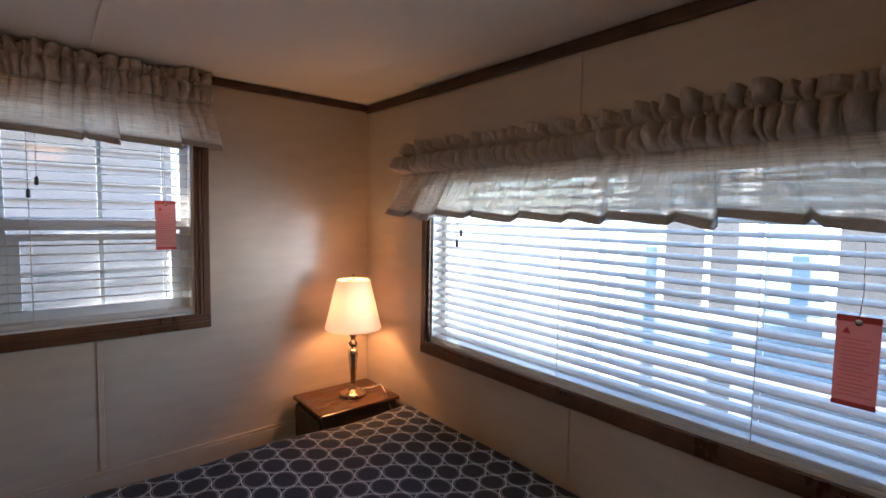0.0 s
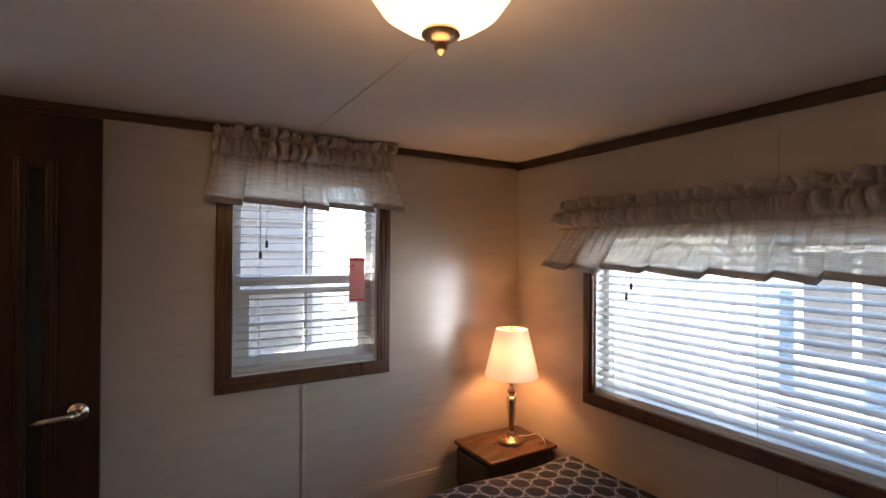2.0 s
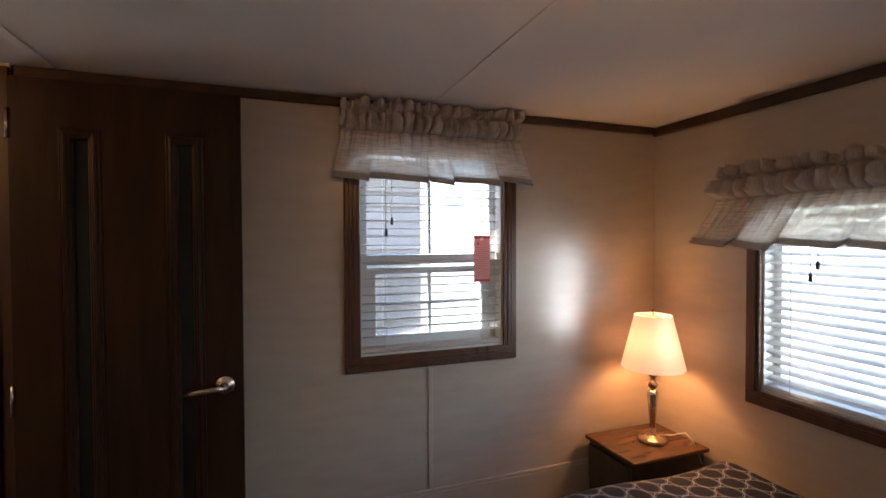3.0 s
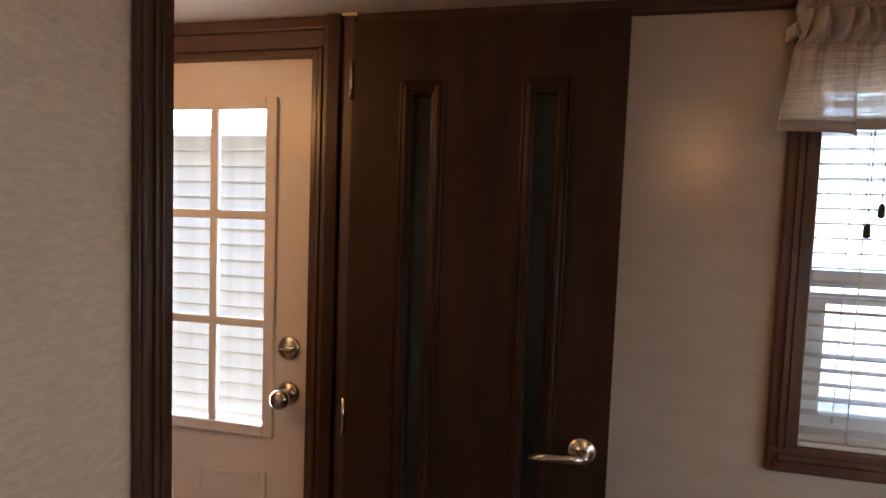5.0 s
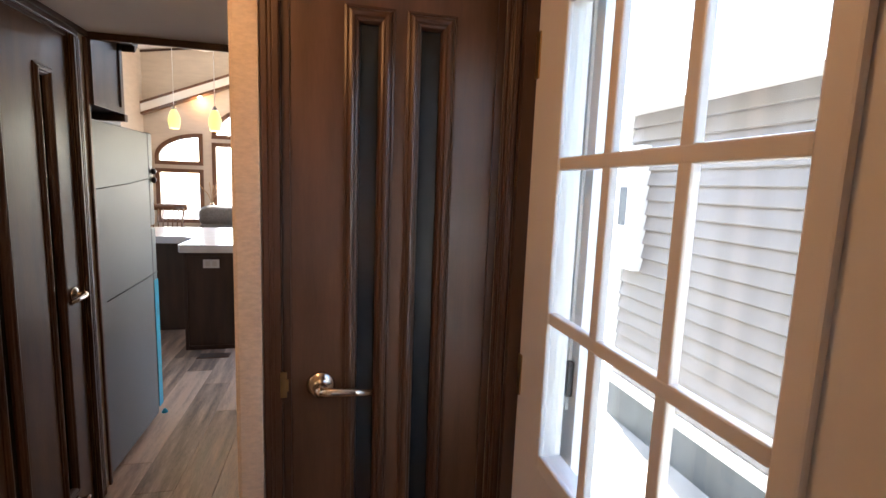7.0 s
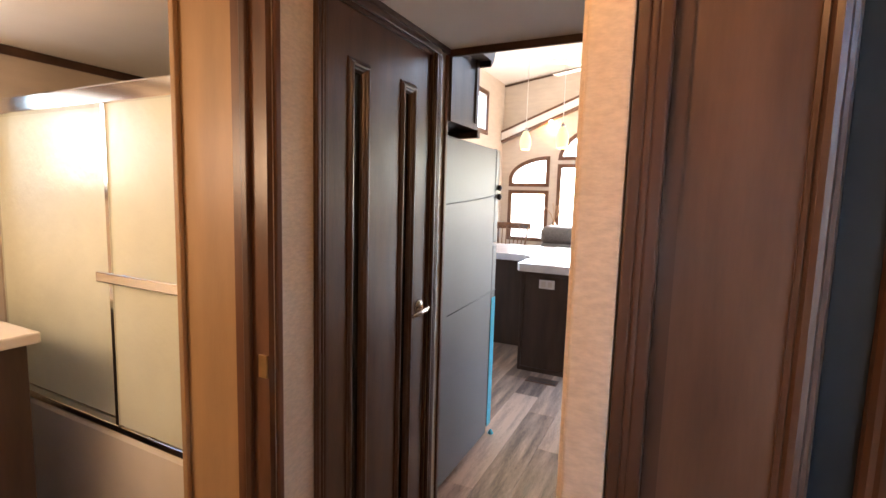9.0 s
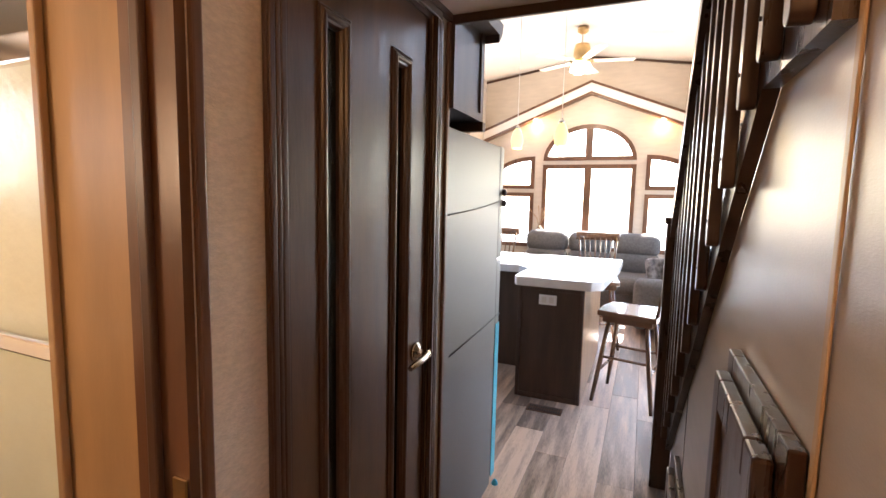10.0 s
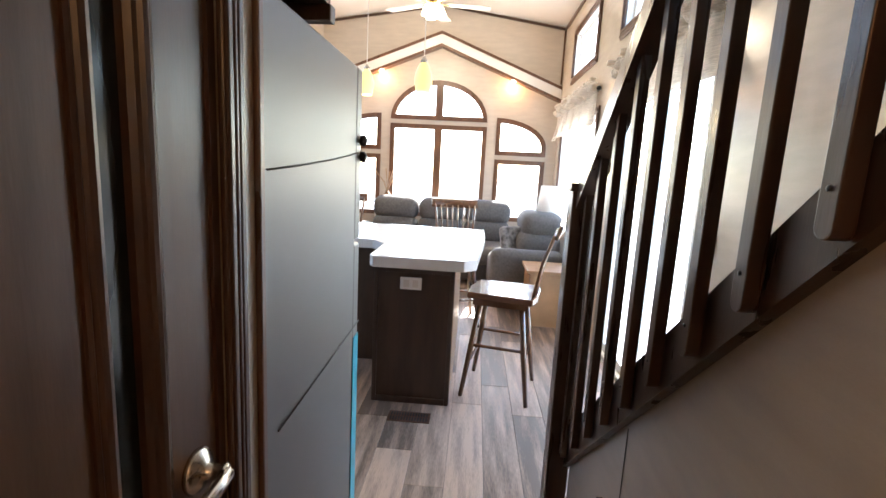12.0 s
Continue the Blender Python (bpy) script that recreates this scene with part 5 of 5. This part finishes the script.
def pendant(base, drop):
    e = thing("pendant_light", base, "pendant with lit amber-white glass on a thin cord", "pendant", "pendants over the island")
    part("canopy", lathe([(0.05, 0), (0.05, -0.015), (0.01, -0.03), (0.002, -0.031)], 18), M_NICKEL, e)
    part("cord", tube([(0, 0, -0.02), (0, 0, -drop)], 0.003, 6), M_VINYL, e)
    part("cap", lathe([(0.006, -drop), (0.02, -drop - 0.02), (0.022, -drop - 0.04), (0.002, -drop - 0.041)], 16), M_NICKEL, e)
    part("glass", lathe([(0.02, -drop - 0.035), (0.035, -drop - 0.06), (0.052, -drop - 0.11), (0.055, -drop - 0.15), (0.045, -drop - 0.2), (0.04, -drop - 0.215), (0.002, -drop - 0.214)], 24), M_PENDGLASS, e, "lit amber-flecked glass")


def vault(x):
    return RIDGE - (RIDGE - EAVE + 0.02) * abs(x - CX) / (W / 2 + 0.12)


for x, y, ztop in ((-1.424, 7.07, 2.07), (-1.9, 7.59, 2.12)):
    pendant((x, y, vault(x) - 0.006), vault(x) - ztop)
    lamp("pendant_bulb", "POINT", pose(x, y, ztop - 0.3), PEND_W, (1.0, 0.74, 0.4), 0.05)


def sofa():
    e = thing("sofa", (-1.5, 10.2, 0), "grey upholstered reclining sofa under the gable window", "sofa")
    part("base", box(-1.15, 1.15, -0.4, 0.45, 0.05, 0.3, 0.03), M_STONE, e)
    for k in range(3):
        x = -0.93 + 0.62 * k
        part("seat_cushion", box(x, x + 0.612, -0.5, 0.15, 0.26, 0.5, 0.1, 5), M_STONE, e)
        part("back_cushion", box(x, x + 0.612, 0.06, 0.34, 0.44, 0.76, 0.11, 5), M_STONE, e)
        part("head_cushion", box(x, x + 0.612, 0.08, 0.42, 0.7, 1.02, 0.13, 5), M_STONE, e)
    for s in (-1, 1):
        x = s * 1.06
        part("arm", box(x - 0.13, x + 0.13, -0.5, 0.42, 0.05, 0.64, 0.1, 5), M_STONE, e)
    for o in list(e.children):
        for f in o.data.polygons:
            f.use_smooth = True
    r = thing("recliner", (-0.42, 9.35, 0), "grey upholstered recliner section with a padded arm", "sofa")
    part("base", box(-0.45, 0.3, -0.4, 0.5, 0.05, 0.46, 0.08, 4), M_STONE, r)
    part("arm", box(-0.45, 0.3, -0.52, -0.3, 0.05, 0.62, 0.09, 5), M_STONE, r)
    part("back", box(-0.16, 0.32, -0.2, 0.6, 0.4, 0.78, 0.12, 5), M_STONE, r)
    part("headrest", box(-0.12, 0.34, -0.18, 0.58, 0.7, 0.98, 0.12, 5), M_STONE, r)
    for o in list(r.children):
        for f in o.data.polygons:
            f.use_smooth = True
    c = thing("cushion", (-0.55, 9.35, 0.46), "patterned grey throw cushion on the recliner", "cushion", "", 30)
    part("pad", moved(box(-0.19, 0.19, -0.06, 0.06, 0, 0.36, 0.055, 3), Matrix.Rotation(radians(-18), 4, "X")), M_CUSH, c)


sofa()


def end_table():
    e = thing("end_table", (-0.3, 8.55, 0), "light wood end table beside the sofa", "table")
    part("top", soften(boxes([(-0.25, 0.25, -0.25, 0.25, 0.5, 0.53)]), 0.005), mat("light_oak", (0.36, 0.21, 0.1), 0.4, var=0.2, scale=5, stretch=(1, 6, 1)), e)
    part("body", boxes([(-0.22, 0.22, -0.22, 0.22, 0.0, 0.5)]), bpy.data.materials["light_oak"], e)
    f = thing("floor_lamp", (-0.19, 9.62, 0), "lamp with a pale drum shade behind the sofa", "lamp")
    part("foot", lathe([(0.12, 0), (0.12, 0.02), (0.02, 0.03), (0.002, 0.031)], 24), M_BRONZE, f)
    part("pole", tube([(0, 0, 0.02), (0, 0, 0.95)], 0.012, 10), M_BRONZE, f)
    part("shade", lathe([(0.16, 0.9), (0.165, 0.9), (0.12, 1.27), (0.115, 1.27)], 30), M_FARSHADE, f)


end_table()


def patio_door():
    y0, y1, z0, z1 = SLIDER
    e = tagged(part("door_patio", boxes([(0.0, 0.1, y0, y0 + 0.05, z0, z1), (0.0, 0.1, y1 - 0.05, y1, z0, z1), (0.0, 0.1, y0 + 0.05, y1 - 0.05, z1 - 0.05, z1), (0.0, 0.1, y0 + 0.05, y1 - 0.05, z0, z0 + 0.03)]), M_VINYL),
               "white sliding patio door, bright daylight behind", "door", kind="structure")
    m = (y0 + y1) / 2
    part("sash", boxes([(0.03, 0.07, m - 0.04, m + 0.04, z0 + 0.03, z1 - 0.05), (0.03, 0.06, y0 + 0.05, y1 - 0.05, z0 + 0.03, z0 + 0.1)]), M_VINYL, e)
    pane("pane", boxes([(0.045, 0.05, y0 + 0.05, y1 - 0.05, z0 + 0.03, z1 - 0.05)]), e)
    s = thing("light_switch", (-0.002, 6.22, 1.06), "white rocker light switch plate", "switch")
    part("plate", soften(boxes([(-0.006, 0, -0.036, 0.036, 0, 0.115)]), 0.002), M_VINYL, s)
    part("rocker", boxes([(-0.012, -0.006, -0.008, 0.008, 0.045, 0.07)]), M_WHITE, s)


patio_door()

# ---------------- outside ----------------
tagged(part("ground", boxes([(-120, 120, -120, 120, -0.85, -0.75)]), M_GROUND), "pale open ground round the home", "ground", kind="structure")


def neighbour(x0, x1, y0, y1, h, m, label, face, n_lap, low=0.75):
    """A house with lapped siding on the face that looks towards the home."""
    e = thing("neighbour_house", ((x0 + x1) / 2, (y0 + y1) / 2, -0.75), label, "house")
    hx, hy = (x1 - x0) / 2, (y1 - y0) / 2
    part("wall", boxes([(-hx, hx, -hy, hy, 0, h)]), m, e)
    part("skirting", boxes([(-hx - 0.012, hx + 0.012, -hy - 0.012, hy + 0.012, 0, low)]), M_SKIRT, e)
    part("band", boxes([(-hx - 0.03, hx + 0.03, -hy - 0.03, hy + 0.03, low, low + 0.11)]), M_VINYL, e)
    part("roof", prism([(-hy - 0.3, h), (hy + 0.3, h), (0, h + 1.0)] if face == "y" else [(-hx - 0.3, h), (hx + 0.3, h), (0, h + 0.8)], "x" if face == "y" else "y",
                       -hx - 0.2 if face == "y" else -hy - 0.2, hx + 0.2 if face == "y" else hy + 0.2), M_VINYL, e)
    lap = (h - low - 0.11) / n_lap
    L = hy if face == "x" else hx
    bm = prism([(0, 0.012), (-0.026, 0.012), (-0.03, 0.018), (-0.003, lap), (0, lap)], "y", -L, L) if face == "x" else prism([(-0.0, 0), (0.016, 0), (0.016, 0.006), (0.002, lap), (0, lap)], "x", -L, L)
    me = mesh_of("siding_board", bm, m)
    for k in range(n_lap):
        s = new("siding_board", me)
        s.parent = e
        s.location = (-hx - 0.001, 0, low + 0.11 + k * lap) if face == "x" else (0, hy + 0.001, low + 0.11 + k * lap)
    for s in (-1, 1):
        part("corner_board", boxes([(-hx - 0.03, -hx + 0.06, s * hy - 0.05, s * hy + 0.05, low + 0.11, h)] if face == "x" else [(s * hx - 0.05, s * hx + 0.05, hy - 0.06, hy + 0.03, low + 0.11, h)]), M_VINYL, e)
    return e


na = neighbour(2.3, 6.5, 0.48, 6.5, 2.9, M_SIDING, "greige lapped-siding house next door with dark skirting", "x", 19, 0.34)
nb = neighbour(-6.5, 0.5, -7.0, -3.6, 3.6, M_BLUEHOUSE, "pale blue lapped-siding house behind the bedroom", "y", 20)
for x in (-1.6, -0.2, 1.2, 2.6):
    wdw = part("window", boxes([(x - 0.48, x + 0.48, 1.70, 1.75, 1.25, 2.35)]), M_VINYL, nb)
    part("pane", boxes([(x - 0.41, x - 0.03, 1.75, 1.755, 1.32, 2.28)]), M_DARKPLASTIC, wdw)
    part("pane", boxes([(x + 0.03, x + 0.41, 1.75, 1.755, 1.32, 2.28)]), M_DARKPLASTIC, wdw)
for x in (2.0, 3.3):
    part("porch_post", boxes([(x - 0.06, x + 0.06, 2.5, 2.62, 0.0, 2.6)]), M_VINYL, nb)


mb = part("wall_box", soften(boxes([(-2.2, -2.1, 2.68, 3.02, 1.5, 2.62)]), 0.01), M_VINYL, na, "white wall-mounted box")
part("box_window", boxes([(-2.206, -2.2, 2.86, 2.96, 1.9, 2.25)]), M_SKIRT, mb)


def wall_cabinet(y):
    e = thing("wall_cabinet", (-W + 0.002, y, 1.5), "dark kitchen wall cabinet on the side wall", "cabinet", "kitchen wall cabinets")
    part("body", box(0, 0.31, 0.0, 0.598, 0, 0.62, 0.003), M_PANEL, e)
    d = part("door", box(0.312, 0.33, 0.006, 0.592, 0.006, 0.614, 0.003), M_PANEL, e)
    part("handle", tube([(0.345, 0.54, 0.06), (0.352, 0.54, 0.1), (0.345, 0.54, 0.16)], 0.006, 8), M_NICKEL, d)


for k in range(3):
    wall_cabinet(7.3 + 0.6 * k)


def console_table():
    e = thing("console_table", (-1.75, 10.68, 0), "narrow pale console table behind the sofa", "table")
    part("top", soften(boxes([(-0.75, 0.75, -0.055, 0.06, 0.9, 0.925)]), 0.004), M_WHITE, e)
    for x in (-0.7, 0.7):
        part("leg", boxes([(x - 0.02, x + 0.02, -0.04, 0.04, 0, 0.9)]), M_WHITE, e)
    v = thing("vase", (-2.3, 10.67, 0.926), "small vase of dry grass stems on the console", "vase")
    part("pot", lathe([(0.03, 0), (0.045, 0.04), (0.04, 0.1), (0.025, 0.13), (0.03, 0.14), (0.002, 0.139)], 18), M_BRONZE, v)
    r = random.Random(3)
    for k in range(9):
        a, l = r.uniform(0, 6.28), r.uniform(0.1, 0.22)
        part("stem", tube([(0, 0, 0.12), (0.3 * l * math.cos(a), 0.1 * l * math.sin(a), 0.26), (l * math.cos(a), 0.25 * l * math.sin(a), 0.36 + 0.1 * r.random())], [0.003, 0.003, 0.006], 5), bpy.data.materials["light_oak"], v)


console_table()

# ---------------- floor planks ----------------
rnd = random.Random(5)
PW, PL = 0.178, 1.22
meshes = {}
floor = bpy.data.objects["floor"]
rest = []
x, row = -W, 0
while x < -0.001:
    w = min(PW, -x)
    y = -rnd.random() * PL
    while y < LEN:
        a, b = max(y, 0.0), min(y + PL, LEN)
        if b - a > 0.02:
            seen = (b > 3.4 and a < 8.6 and -1.9 < x < -0.15) or (a > 6.0)
            if seen and w > 0.05:
                key = (round(w, 3), round(b - a, 2))
                if key not in meshes:
                    meshes[key] = mesh_of("plank", soften(boxes([(0.0008, w - 0.0008, 0.0008, b - a - 0.0008, -0.006, 0.0)]), 0.0012, 1), M_PLANK)
                p = new("plank", meshes[key])
                p.parent = floor
                p.location = (x, a, 0)
            else:
                rest.append((x + 0.0008, x + w - 0.0008, a + 0.0008, b - 0.0008, -0.006, 0.0))
        y += PL
    x += PW
tagged(part("plank_rest", boxes(rest), M_PLANK, floor), kind="stuff")
